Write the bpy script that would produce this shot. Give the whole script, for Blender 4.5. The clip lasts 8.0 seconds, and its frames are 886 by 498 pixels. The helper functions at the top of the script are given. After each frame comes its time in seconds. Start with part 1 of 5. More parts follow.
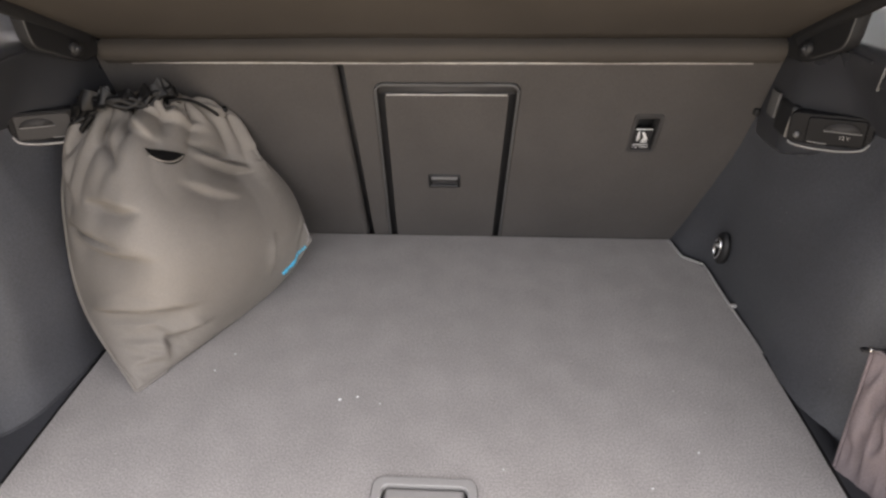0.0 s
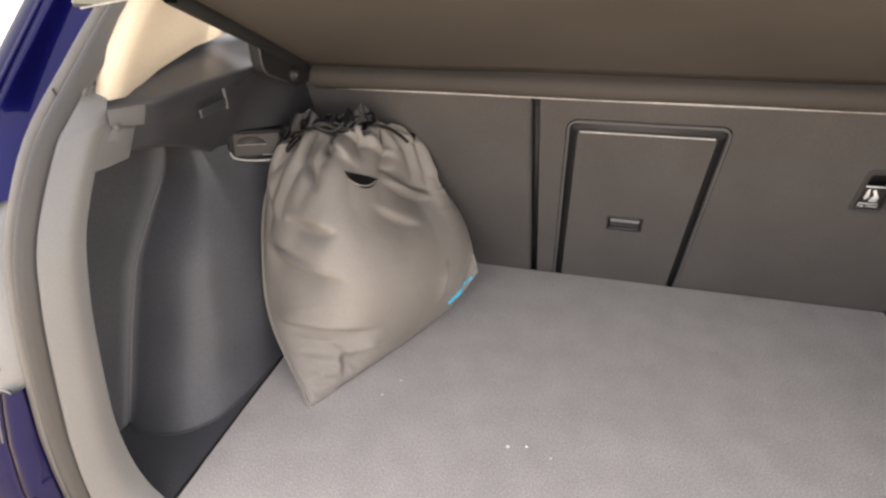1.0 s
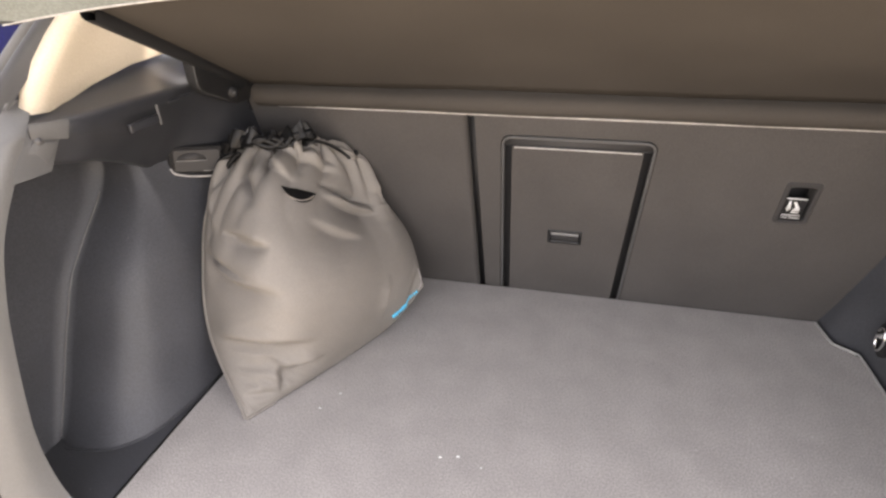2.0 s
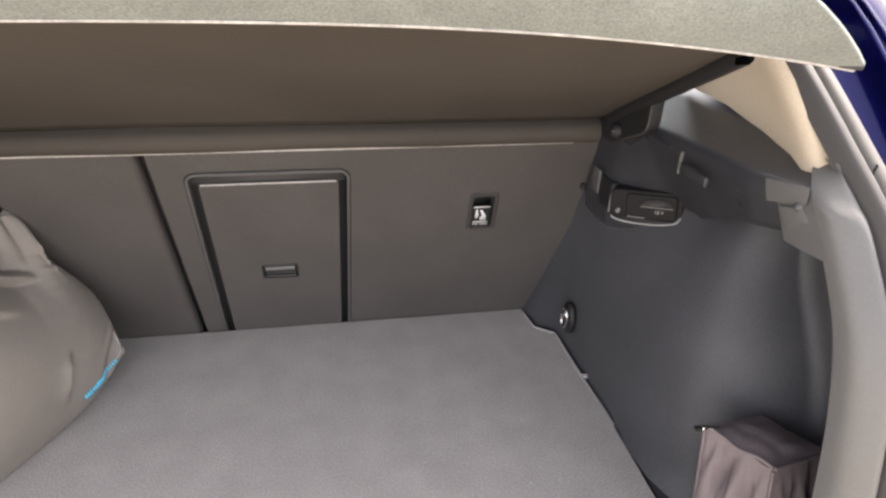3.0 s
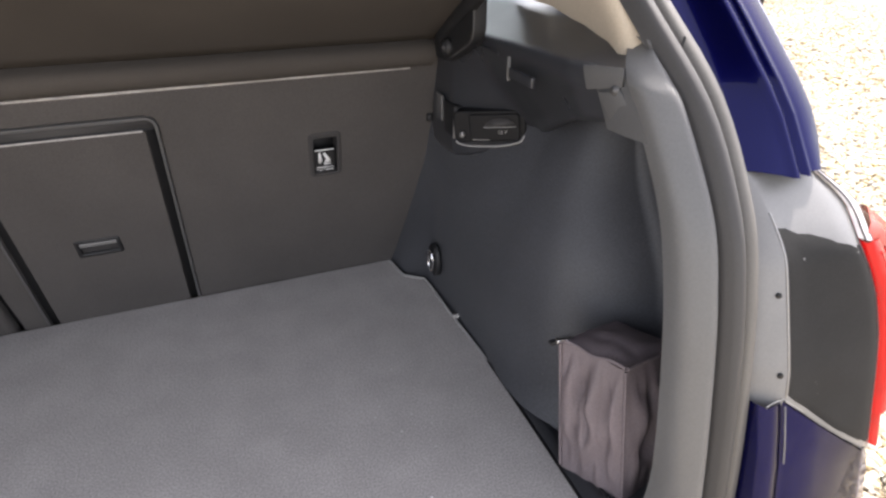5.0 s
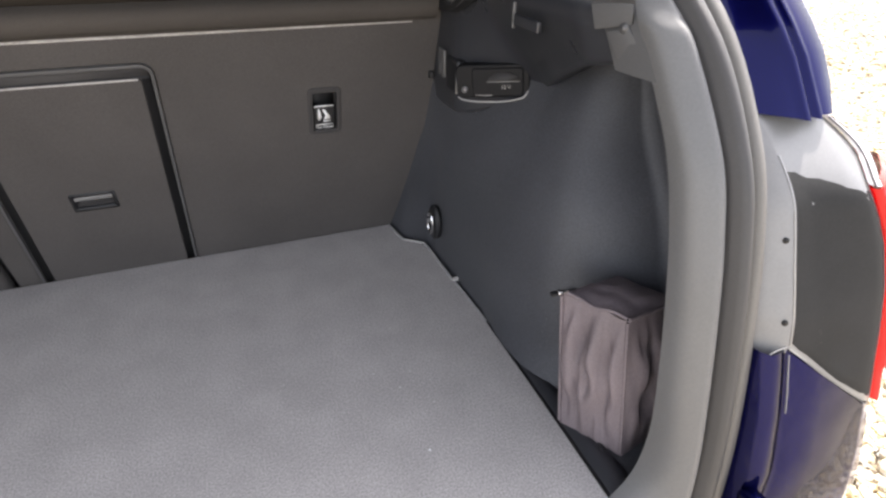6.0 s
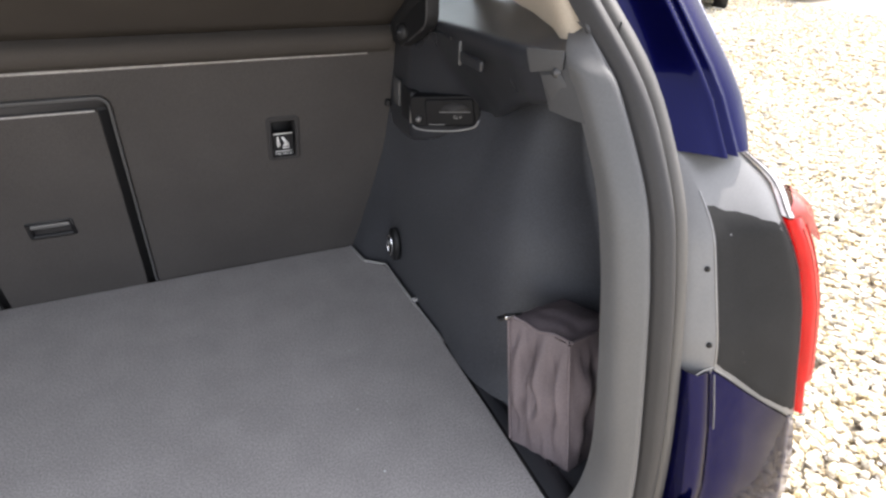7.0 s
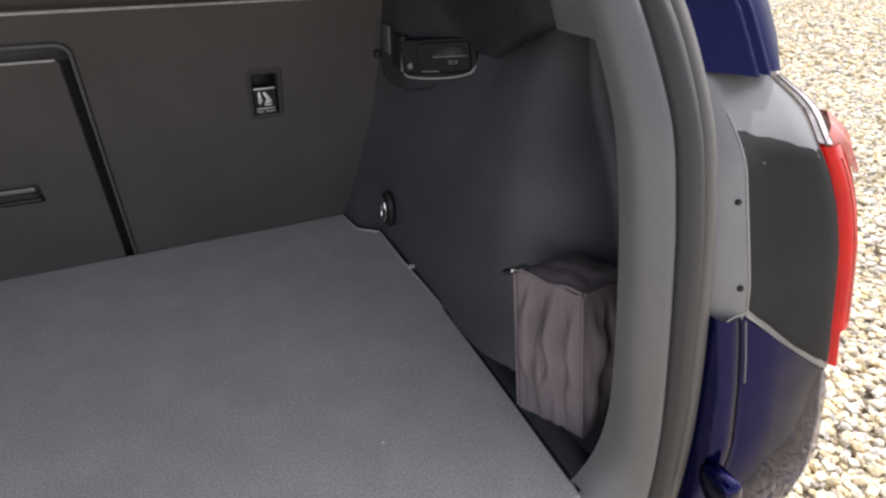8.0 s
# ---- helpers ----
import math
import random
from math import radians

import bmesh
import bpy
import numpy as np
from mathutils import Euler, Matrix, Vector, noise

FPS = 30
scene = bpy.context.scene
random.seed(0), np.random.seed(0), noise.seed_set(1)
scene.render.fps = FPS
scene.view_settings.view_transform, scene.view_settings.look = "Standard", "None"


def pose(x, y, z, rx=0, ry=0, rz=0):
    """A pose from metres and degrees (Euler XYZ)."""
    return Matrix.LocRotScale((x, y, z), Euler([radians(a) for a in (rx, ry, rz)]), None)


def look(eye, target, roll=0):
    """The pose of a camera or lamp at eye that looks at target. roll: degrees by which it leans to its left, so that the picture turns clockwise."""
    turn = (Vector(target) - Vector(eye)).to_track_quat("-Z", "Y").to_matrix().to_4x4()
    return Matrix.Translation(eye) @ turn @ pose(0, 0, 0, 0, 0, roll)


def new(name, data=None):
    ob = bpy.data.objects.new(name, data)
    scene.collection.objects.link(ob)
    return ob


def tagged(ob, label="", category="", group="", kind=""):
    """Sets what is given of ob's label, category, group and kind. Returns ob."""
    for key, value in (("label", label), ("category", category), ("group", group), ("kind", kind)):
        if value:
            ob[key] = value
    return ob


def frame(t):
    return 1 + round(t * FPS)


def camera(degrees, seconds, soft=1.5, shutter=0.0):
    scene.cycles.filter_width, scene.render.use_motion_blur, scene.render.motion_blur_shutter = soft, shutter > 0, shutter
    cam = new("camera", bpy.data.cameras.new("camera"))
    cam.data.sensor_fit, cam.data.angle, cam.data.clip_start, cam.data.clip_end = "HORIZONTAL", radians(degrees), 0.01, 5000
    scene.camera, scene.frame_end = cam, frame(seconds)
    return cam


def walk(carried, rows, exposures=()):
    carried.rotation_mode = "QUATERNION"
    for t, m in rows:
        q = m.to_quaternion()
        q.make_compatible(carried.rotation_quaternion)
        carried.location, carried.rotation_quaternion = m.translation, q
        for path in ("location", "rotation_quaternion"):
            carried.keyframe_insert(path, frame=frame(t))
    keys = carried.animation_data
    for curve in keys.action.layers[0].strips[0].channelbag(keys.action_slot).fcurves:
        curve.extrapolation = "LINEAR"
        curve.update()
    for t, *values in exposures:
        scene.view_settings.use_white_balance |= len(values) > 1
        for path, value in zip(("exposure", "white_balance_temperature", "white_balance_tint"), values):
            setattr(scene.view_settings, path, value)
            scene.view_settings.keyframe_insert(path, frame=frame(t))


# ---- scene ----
cam = camera(76.5, 8.0, soft=2.5)
PATH = [
    (0, (0.07, -0.165, 1.395), (-0.032, 1.495, 0.284), -0.9),
    (0.5, (0.046, -0.135, 1.387), (-0.198, 1.523, 0.295), -1.3),
    (1, (-0.053, -0.137, 1.403), (-0.547, 1.5, 0.366), -2.2),
    (1.2, (-0.085, -0.146, 1.402), (-0.66, 1.483, 0.394), -2.5),
    (2.3, (0.072, -0.119, 1.394), (-0.193, 1.609, 0.421), -1.1),
    (2.5, (0.079, -0.084, 1.4), (0.044, 1.66, 0.42), 0.0),
    (3, (0.15, -0.075, 1.417), (0.464, 1.657, 0.466), 1.7),
    (3.5, (0.202, -0.065, 1.423), (0.709, 1.63, 0.492), 1.8),
    (4, (0.231, -0.055, 1.41), (0.825, 1.613, 0.48), 1.0),
    (4.5, (0.24, -0.052, 1.375), (0.861, 1.582, 0.404), 0.1),
    (5, (0.248, -0.065, 1.336), (0.873, 1.536, 0.313), 0.2),
    (5.2, (0.252, -0.066, 1.31), (0.871, 1.525, 0.268), 0.5),
    (6.3, (0.237, -0.083, 1.293), (0.875, 1.486, 0.229), 1.6),
    (6.5, (0.254, -0.088, 1.301), (0.924, 1.481, 0.256), 2.2),
    (7, (0.262, -0.099, 1.328), (0.975, 1.458, 0.293), 2.0),
    (7.5, (0.273, -0.093, 1.299), (1.013, 1.44, 0.248), 1.4),
    (8, (0.272, -0.071, 1.255), (0.992, 1.46, 0.19), 0.9),
]
EXPOSURES = [(0, 2.6, 7400, 15), (0.5, 2.87, 7500, 15), (1, 2.98, 7600, 16), (1.2, 2.93, 7600, 16), (2.5, 3.2, 7350, 17), (3.5, 2.6, 7100, 15), (5, 2.45, 6750, 15), (6.5, 2.76, 6700, 13), (7, 2.35, 6600, 13), (7.5, 1.95, 6700, 14), (8, 1.75, 6600, 14)]
walk(cam, [(t, look(eye, target, roll)) for t, eye, target, roll in PATH], EXPOSURES)

# ---- light ----
SUN_EL, SUN_AZ = 50.0, 58.0          # height, and degrees clockwise from ahead of the car
world = bpy.data.worlds.new("sky")
scene.world = world
world.use_nodes = True
wn = world.node_tree.nodes
sky = wn.new("ShaderNodeTexSky")
sky.sky_type = "NISHITA"
sky.sun_disc = False
sky.sun_elevation, sky.sun_rotation = radians(SUN_EL), radians(SUN_AZ)
sky.air_density, sky.dust_density, sky.ozone_density = 0.9, 1.6, 0.8
wn["Background"].inputs["Strength"].default_value = 0.15
haze = wn.new("ShaderNodeHueSaturation")     # thin white haze takes most of the blue out of the sky
haze.inputs["Saturation"].default_value = 0.35
world.node_tree.links.new(sky.outputs[0], haze.inputs["Color"])
world.node_tree.links.new(haze.outputs[0], wn["Background"].inputs["Color"])
sun_data = bpy.data.lights.new("sun", "SUN")
sun_data.energy, sun_data.angle, sun_data.color = 1.7, radians(2.5), (1.0, 0.97, 0.93)
sun = new("sun", sun_data)
sun_way = Vector((math.sin(radians(SUN_AZ)) * math.cos(radians(SUN_EL)), math.cos(radians(SUN_AZ)) * math.cos(radians(SUN_EL)), math.sin(radians(SUN_EL))))
sun.matrix_world = look(sun_way * 20, (0, 0, 0))


# ---- materials ----
def material(name, colour, rough=0.6, metal=0.0, vary=0.15, scale=6.0, grain=0.1, grain_scale=400.0, bump=0.15, bump_scale=600.0, depth=0.0006,
             coat=0.0, spec=0.5, sheen=0.0, island=0.0, trans=0.0, flecks=0.0, fleck_scale=70.0):
    """A surface of one base colour with broad stains, fine grain and relief, all in metres."""
    m = bpy.data.materials.new(name)
    m.use_nodes = True
    n, k = m.node_tree.nodes, m.node_tree.links
    b = n["Principled BSDF"]
    tc = n.new("ShaderNodeTexCoord")
    big, fine, rel = (n.new("ShaderNodeTexNoise") for _ in range(3))
    for tex, s, d in ((big, scale, 4.0), (fine, grain_scale, 2.0), (rel, bump_scale, 3.0)):
        tex.inputs["Scale"].default_value, tex.inputs["Detail"].default_value = s, d
        k.new(tc.outputs["Object"], tex.inputs["Vector"])
    hsv = n.new("ShaderNodeHueSaturation")
    hsv.inputs["Color"].default_value = (*colour, 1)
    a = n.new("ShaderNodeMapRange")
    a.inputs["From Min"].default_value, a.inputs["From Max"].default_value = 0.3, 0.7
    a.inputs["To Min"].default_value, a.inputs["To Max"].default_value = 1 - vary, 1 + vary
    k.new(big.outputs["Fac"], a.inputs["Value"])
    c = n.new("ShaderNodeMapRange")
    c.inputs["From Min"].default_value, c.inputs["From Max"].default_value = 0.3, 0.7
    c.inputs["To Min"].default_value, c.inputs["To Max"].default_value = 1 - grain, 1 + grain
    k.new(fine.outputs["Fac"], c.inputs["Value"])
    mul = n.new("ShaderNodeMath")
    mul.operation = "MULTIPLY"
    k.new(a.outputs[0], mul.inputs[0])
    k.new(c.outputs[0], mul.inputs[1])
    last = mul
    if island:
        geo = n.new("ShaderNodeNewGeometry")
        d = n.new("ShaderNodeMapRange")
        d.inputs["To Min"].default_value, d.inputs["To Max"].default_value = 1 - island, 1 + island
        k.new(geo.outputs["Random Per Island"], d.inputs["Value"])
        last = n.new("ShaderNodeMath")
        last.operation = "MULTIPLY"
        k.new(mul.outputs[0], last.inputs[0])
        k.new(d.outputs[0], last.inputs[1])
        # some stones are chalk white, some honey brown
        turn, wash = n.new("ShaderNodeMath"), n.new("ShaderNodeMapRange")
        turn.operation, turn.inputs[1].default_value = "PINGPONG", 0.13
        k.new(geo.outputs["Random Per Island"], turn.inputs[0])
        wash.inputs["From Max"].default_value = 0.13
        wash.inputs["To Min"].default_value, wash.inputs["To Max"].default_value = 0.35, 1.5
        k.new(turn.outputs[0], wash.inputs["Value"])
        k.new(wash.outputs[0], hsv.inputs["Saturation"])
    k.new(last.outputs[0], hsv.inputs["Value"])
    if flecks:
        # sparse pale lint and dust caught in the pile
        vor, mask, th, lo, mx = n.new("ShaderNodeTexVoronoi"), n.new("ShaderNodeTexNoise"), n.new("ShaderNodeMath"), n.new("ShaderNodeMapRange"), n.new("ShaderNodeMix")
        vor.inputs["Scale"].default_value, mask.inputs["Scale"].default_value = fleck_scale, 5.0
        k.new(tc.outputs["Object"], vor.inputs["Vector"])
        k.new(tc.outputs["Object"], mask.inputs["Vector"])
        lo.inputs["From Min"].default_value, lo.inputs["From Max"].default_value = 0.48, 0.75
        lo.inputs["To Max"].default_value = 0.11
        k.new(mask.outputs["Fac"], lo.inputs["Value"])
        th.operation = "LESS_THAN"
        k.new(vor.outputs["Distance"], th.inputs[0])
        k.new(lo.outputs[0], th.inputs[1])
        amount = n.new("ShaderNodeMath")
        amount.operation = "MULTIPLY"
        amount.inputs[1].default_value = flecks
        k.new(th.outputs[0], amount.inputs[0])
        mx.data_type = "RGBA"
        k.new(amount.outputs[0], mx.inputs["Factor"])
        k.new(hsv.outputs[0], mx.inputs[6])
        mx.inputs[7].default_value = (0.55, 0.53, 0.50, 1)
        k.new(mx.outputs[2], b.inputs["Base Color"])
    else:
        k.new(hsv.outputs[0], b.inputs["Base Color"])
    r = n.new("ShaderNodeMapRange")
    r.inputs["To Min"].default_value, r.inputs["To Max"].default_value = max(0.02, rough - 0.08), min(1.0, rough + 0.08)
    k.new(big.outputs["Fac"], r.inputs["Value"])
    k.new(r.outputs[0], b.inputs["Roughness"])
    bp = n.new("ShaderNodeBump")
    bp.inputs["Strength"].default_value, bp.inputs["Distance"].default_value = bump, depth
    k.new(rel.outputs["Fac"], bp.inputs["Height"])
    k.new(bp.outputs[0], b.inputs["Normal"])
    b.inputs["Metallic"].default_value = metal
    b.inputs["Coat Weight"].default_value = coat
    b.inputs["Coat Roughness"].default_value = 0.04
    b.inputs["Specular IOR Level"].default_value = spec
    b.inputs["Sheen Weight"].default_value = sheen
    b.inputs["Transmission Weight"].default_value = trans
    return m


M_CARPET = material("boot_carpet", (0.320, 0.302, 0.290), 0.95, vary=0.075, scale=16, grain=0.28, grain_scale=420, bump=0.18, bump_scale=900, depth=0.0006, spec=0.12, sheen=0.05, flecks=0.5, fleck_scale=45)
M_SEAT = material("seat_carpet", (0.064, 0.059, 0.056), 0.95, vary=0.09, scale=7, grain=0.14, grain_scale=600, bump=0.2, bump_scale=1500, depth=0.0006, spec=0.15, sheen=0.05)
M_FELT = material("side_felt", (0.0405, 0.0420, 0.0478), 0.55, vary=0.16, scale=7, grain=0.26, grain_scale=420, bump=0.35, bump_scale=900, depth=0.0006, spec=0.45, sheen=0.05, flecks=0.12, fleck_scale=60)
M_PLASTIC = material("dark_plastic", (0.027, 0.028, 0.032), 0.30, vary=0.06, scale=9, grain=0.06, bump=0.25, bump_scale=1200, depth=0.0003, spec=0.5)
M_GREY = material("grey_trim_plastic", (0.102, 0.101, 0.100), 0.5, vary=0.05, scale=9, grain=0.06, bump=0.3, bump_scale=1300, depth=0.0003)
M_BULB = material("seal_bulb_rubber", (0.034, 0.032, 0.031), 0.62, vary=0.08, scale=12, grain=0.06, bump=0.15, bump_scale=500)
M_RUBBER = material("seal_rubber", (0.091, 0.085, 0.077), 0.6, vary=0.08, scale=12, grain=0.06, bump=0.15, bump_scale=500)
M_SHELF = material("shelf_underside", (0.055, 0.049, 0.044), 0.93, vary=0.10, scale=5, grain=0.10, grain_scale=900, bump=0.2, bump_scale=1300, depth=0.0006, spec=0.15)
M_FLEECE = material("fleece", (0.168, 0.186, 0.178), 0.97, vary=0.10, scale=18, grain=0.24, grain_scale=420, bump=0.5, bump_scale=420, depth=0.0015, spec=0.1, sheen=0.15)
M_BEIGE = material("pillar_cloth", (0.47, 0.40, 0.31), 0.85, vary=0.04, scale=6, grain=0.06, bump=0.3, bump_scale=900)
M_BLUE = material("blue_paint", (0.0024, 0.0028, 0.044), 0.22, metal=0.85, vary=0.05, scale=3, grain=0.04, bump=0.0, coat=0.36)
M_BLUE.node_tree.nodes["Principled BSDF"].inputs["Specular Tint"].default_value = (0.11, 0.11, 0.35, 1)
# darkened surround plastic: the shade on its rear-facing part is in the colour
M_SHADED_INSET = material("shaded_panel_plastic", (0.020, 0.0198, 0.0195), 0.75, vary=0.15, scale=18, grain=0.08, bump=0.10, bump_scale=500, spec=0.12, flecks=0.1, fleck_scale=90)
M_MATT = material("grey_body_plastic", (0.150, 0.148, 0.145), 0.40, vary=0.10, scale=14, grain=0.05, bump=0.10, bump_scale=500, spec=0.5, flecks=0.15, fleck_scale=90)
M_RED = material("red_lens", (0.50, 0.002, 0.002), 0.22, vary=0.15, scale=30, grain=0.05, bump=0.05, coat=0.35, spec=0.2)
M_PINK = material("upper_red_lens", (0.33, 0.014, 0.012), 0.22, vary=0.3, scale=40, grain=0.08, bump=0.1, coat=0.2, spec=0.2)
M_CLEAR = material("clear_lens", (0.72, 0.66, 0.64), 0.1, vary=0.05, scale=20, grain=0.03, bump=0.05, coat=1.0)
M_BAG = material("bag_nylon", (0.186, 0.170, 0.153), 0.72, vary=0.07, scale=12, grain=0.12, grain_scale=700, bump=0.25, bump_scale=1200, depth=0.0005, spec=0.35)
M_CORD = material("black_cord", (0.004, 0.004, 0.0045), 0.45, spec=0.3, vary=0.1, scale=60, grain=0.2, bump=0.5, bump_scale=500)
M_BLACK = material("black_gap", (0.008, 0.008, 0.009), 0.6, vary=0.05)
M_CASE = material("case_fabric", (0.128, 0.104, 0.110), 0.72, vary=0.12, scale=14, grain=0.2, grain_scale=600, bump=0.4, bump_scale=900, depth=0.0006)
M_CHROME = material("chrome", (0.75, 0.75, 0.76), 0.15, metal=1.0, vary=0.05, scale=40, grain=0.03, bump=0.02)
M_SATIN = material("satin_metal", (0.26, 0.255, 0.25), 0.42, metal=0.6, vary=0.05, scale=40, grain=0.04, bump=0.05)
M_PIPING = material("grey_piping", (0.36, 0.345, 0.33), 0.7, vary=0.2, scale=60, grain=0.2)
M_UNIT = material("black_unit_plastic", (0.008, 0.008, 0.009), 0.5, vary=0.06, scale=12, grain=0.06, bump=0.2, bump_scale=1200, depth=0.0003, spec=0.15)
M_MID = material("mid_grey_plastic", (0.070, 0.069, 0.069), 0.5, vary=0.05, scale=9, grain=0.05, bump=0.2, bump_scale=1300, depth=0.0003)
M_PALE = material("pale_grey_plastic", (0.30, 0.29, 0.28), 0.5, vary=0.05, scale=9, grain=0.05, bump=0.2, bump_scale=1300, depth=0.0003)
M_BEZEL = material("bezel_plastic", (0.038, 0.036, 0.036), 0.6, vary=0.05, scale=9, grain=0.05, bump=0.2, bump_scale=1300, depth=0.0003, spec=0.3)
M_WHITE = material("white_print", (0.72, 0.72, 0.72), 0.5, vary=0.04)
M_CYAN = material("blue_print", (0.05, 0.60, 0.92), 0.5, vary=0.08, scale=80)
M_STONE = material("gravel", (0.54, 0.47, 0.345), 0.85, vary=0.10, scale=3, grain=0.15, grain_scale=150, bump=0.4, bump_scale=180, depth=0.0015, island=0.38)
M_EARTH = material("gravel_bed", (0.44, 0.38, 0.29), 0.95, vary=0.22, scale=1.3, grain=0.45, grain_scale=45, bump=1.0, bump_scale=35, depth=0.02)
M_WHITECAR = material("white_paint", (0.72, 0.73, 0.74), 0.25, vary=0.03, coat=0.8)
M_BRONZE = material("bronze_paint", (0.11, 0.088, 0.042), 0.3, metal=0.5, vary=0.05, coat=0.8)
M_TYRE = material("tyre_rubber", (0.02, 0.02, 0.02), 0.85, vary=0.15, scale=20, grain=0.2)
M_TINT = material("tinted_glass", (0.50, 0.54, 0.53), 0.02, vary=0.01, bump=0.0, trans=1.0)
M_GLASS = material("window_glass", (0.9, 0.93, 0.92), 0.02, vary=0.01, bump=0.0, trans=1.0)


# ---- mesh helpers ----
def link(name, bm, mat, smooth=True):
    me = bpy.data.meshes.new(name)
    bmesh.ops.recalc_face_normals(bm, faces=bm.faces[:])
    bm.to_mesh(me)
    bm.free()
    if smooth:
        me.shade_smooth()
    me.materials.append(mat)
    return new(name, me)


def part(name, bm, mat, parent, label="", smooth=True):
    """One mesh part, built in world metres, under a thing or a part."""
    ob = link(name, bm, mat, smooth)
    ob.parent = parent
    if parent.type == "EMPTY":
        ob.matrix_parent_inverse = parent.matrix_basis.inverted()
    return tagged(ob, label) if label else ob


def thing(name, at, label, category, group="", kind=""):
    e = new(name)
    e.empty_display_size = 0.05
    e.matrix_basis = Matrix.Translation(at)
    return tagged(e, label, category, group, kind)


def modify(ob, solid=0.0, bevel=0.0, offset=-1.0, seg=2, angle=35, sub=0):
    if solid:
        s = ob.modifiers.new("solid", "SOLIDIFY")
        s.thickness, s.offset = solid, offset
    if bevel:
        b = ob.modifiers.new("bevel", "BEVEL")
        b.width, b.segments, b.limit_method, b.angle_limit = bevel, seg, "ANGLE", radians(angle)
    if sub:
        d = ob.modifiers.new("round", "SUBSURF")
        d.levels = d.render_levels = sub
    if bevel or solid:
        w = ob.modifiers.new("normals", "WEIGHTED_NORMAL")
        w.keep_sharp = False
    return ob


def grid(rows, close_u=False, close_v=False):
    """A sheet through rows of points."""
    bm = bmesh.new()
    vs = [[bm.verts.new(p) for p in row] for row in rows]
    nu, nv = len(vs), len(vs[0])
    for i in range(nu if close_u else nu - 1):
        for j in range(nv if close_v else nv - 1):
            a, b, c, d = vs[i][j], vs[(i + 1) % nu][j], vs[(i + 1) % nu][(j + 1) % nv], vs[i][(j + 1) % nv]
            bm.faces.new((a, b, c, d))
    return bm


def slab(loops, m, d0, d1):
    """A flat panel with an outline and holes (loops of (x, y)), from depth d0 to d1, set by the matrix m."""
    bm = bmesh.new()
    edges = []
    for loop in loops:
        vs = [bm.verts.new((x, y, d0)) for x, y in loop]
        edges += [bm.edges.new((vs[i], vs[(i + 1) % len(vs)])) for i in range(len(vs))]
    bmesh.ops.triangle_fill(bm, use_beauty=True, use_dissolve=True, edges=edges)
    ext = bmesh.ops.extrude_face_region(bm, geom=bm.faces[:])
    bmesh.ops.translate(bm, vec=(0, 0, d1 - d0), verts=[g for g in ext["geom"] if isinstance(g, bmesh.types.BMVert)])
    bmesh.ops.transform(bm, matrix=m, verts=bm.verts[:])
    return bm


def rrect(x0, y0, x1, y1, r, seg=5, top_only=False):
    """A rectangle with rounded corners, counter-clockwise."""
    out = []
    for cx, cy, a in ((x1 - r, y0 + r, -90), (x1 - r, y1 - r, 0), (x0 + r, y1 - r, 90), (x0 + r, y0 + r, 180)):
        if top_only and a in (-90, 180):
            out.append((x1, y0) if a == -90 else (x0, y0))
            continue
        out += [(cx + r * math.cos(radians(a + 90 * i / seg)), cy + r * math.sin(radians(a + 90 * i / seg))) for i in range(seg + 1)]
    return out


def block(x0, y0, z0, x1, y1, z1, bevel=0.003, m=None):
    bm = bmesh.new()
    bmesh.ops.create_cube(bm, size=1.0)
    bmesh.ops.transform(bm, matrix=Matrix.LocRotScale(((x0 + x1) / 2, (y0 + y1) / 2, (z0 + z1) / 2), None, (abs(x1 - x0), abs(y1 - y0), abs(z1 - z0))), verts=bm.verts[:])
    if bevel:
        bmesh.ops.bevel(bm, geom=bm.edges[:], offset=bevel, segments=2, profile=0.7, affect="EDGES")
    if m is not None:
        bmesh.ops.transform(bm, matrix=m, verts=bm.verts[:])
    return bm


def smooth_path(pts, n):
    """n+1 points evenly along a Catmull-Rom curve through pts."""
    p = [np.array(q, float) for q in pts]
    p = [2 * p[0] - p[1]] + p + [2 * p[-1] - p[-2]]
    out = []
    for k in range(n + 1):
        s = k / n * (len(p) - 3)
        i = min(int(s), len(p) - 4)
        t = s - i
        a, b, c, d = p[i:i + 4]
        out.append(0.5 * (2 * b + (c - a) * t + (2 * a - 5 * b + 4 * c - d) * t * t + (3 * b - a - 3 * c + d) * t ** 3))
    return out


def tube(pts, r, seg=8, n=24, closed=False, taper=None):
    path = [Vector(q) for q in (smooth_path(pts, n) if n else pts)]
    rows = []
    for i, q in enumerate(path):
        t = (path[min(i + 1, len(path) - 1)] - path[max(i - 1, 0)]).normalized()
        side = t.cross(Vector((0.13, 0.29, 1.0))).normalized()
        up = side.cross(t)
        rr = r * (taper(i / (len(path) - 1)) if taper else 1)
        rows.append([q + rr * (math.cos(2 * math.pi * j / seg) * side + math.sin(2 * math.pi * j / seg) * up) for j in range(seg)])
    bm = grid(rows, close_u=closed, close_v=True)
    if not closed:
        for end in (rows[0], rows[-1]):
            bm.faces.new([bm.verts.new(v) for v in end])
    return bm


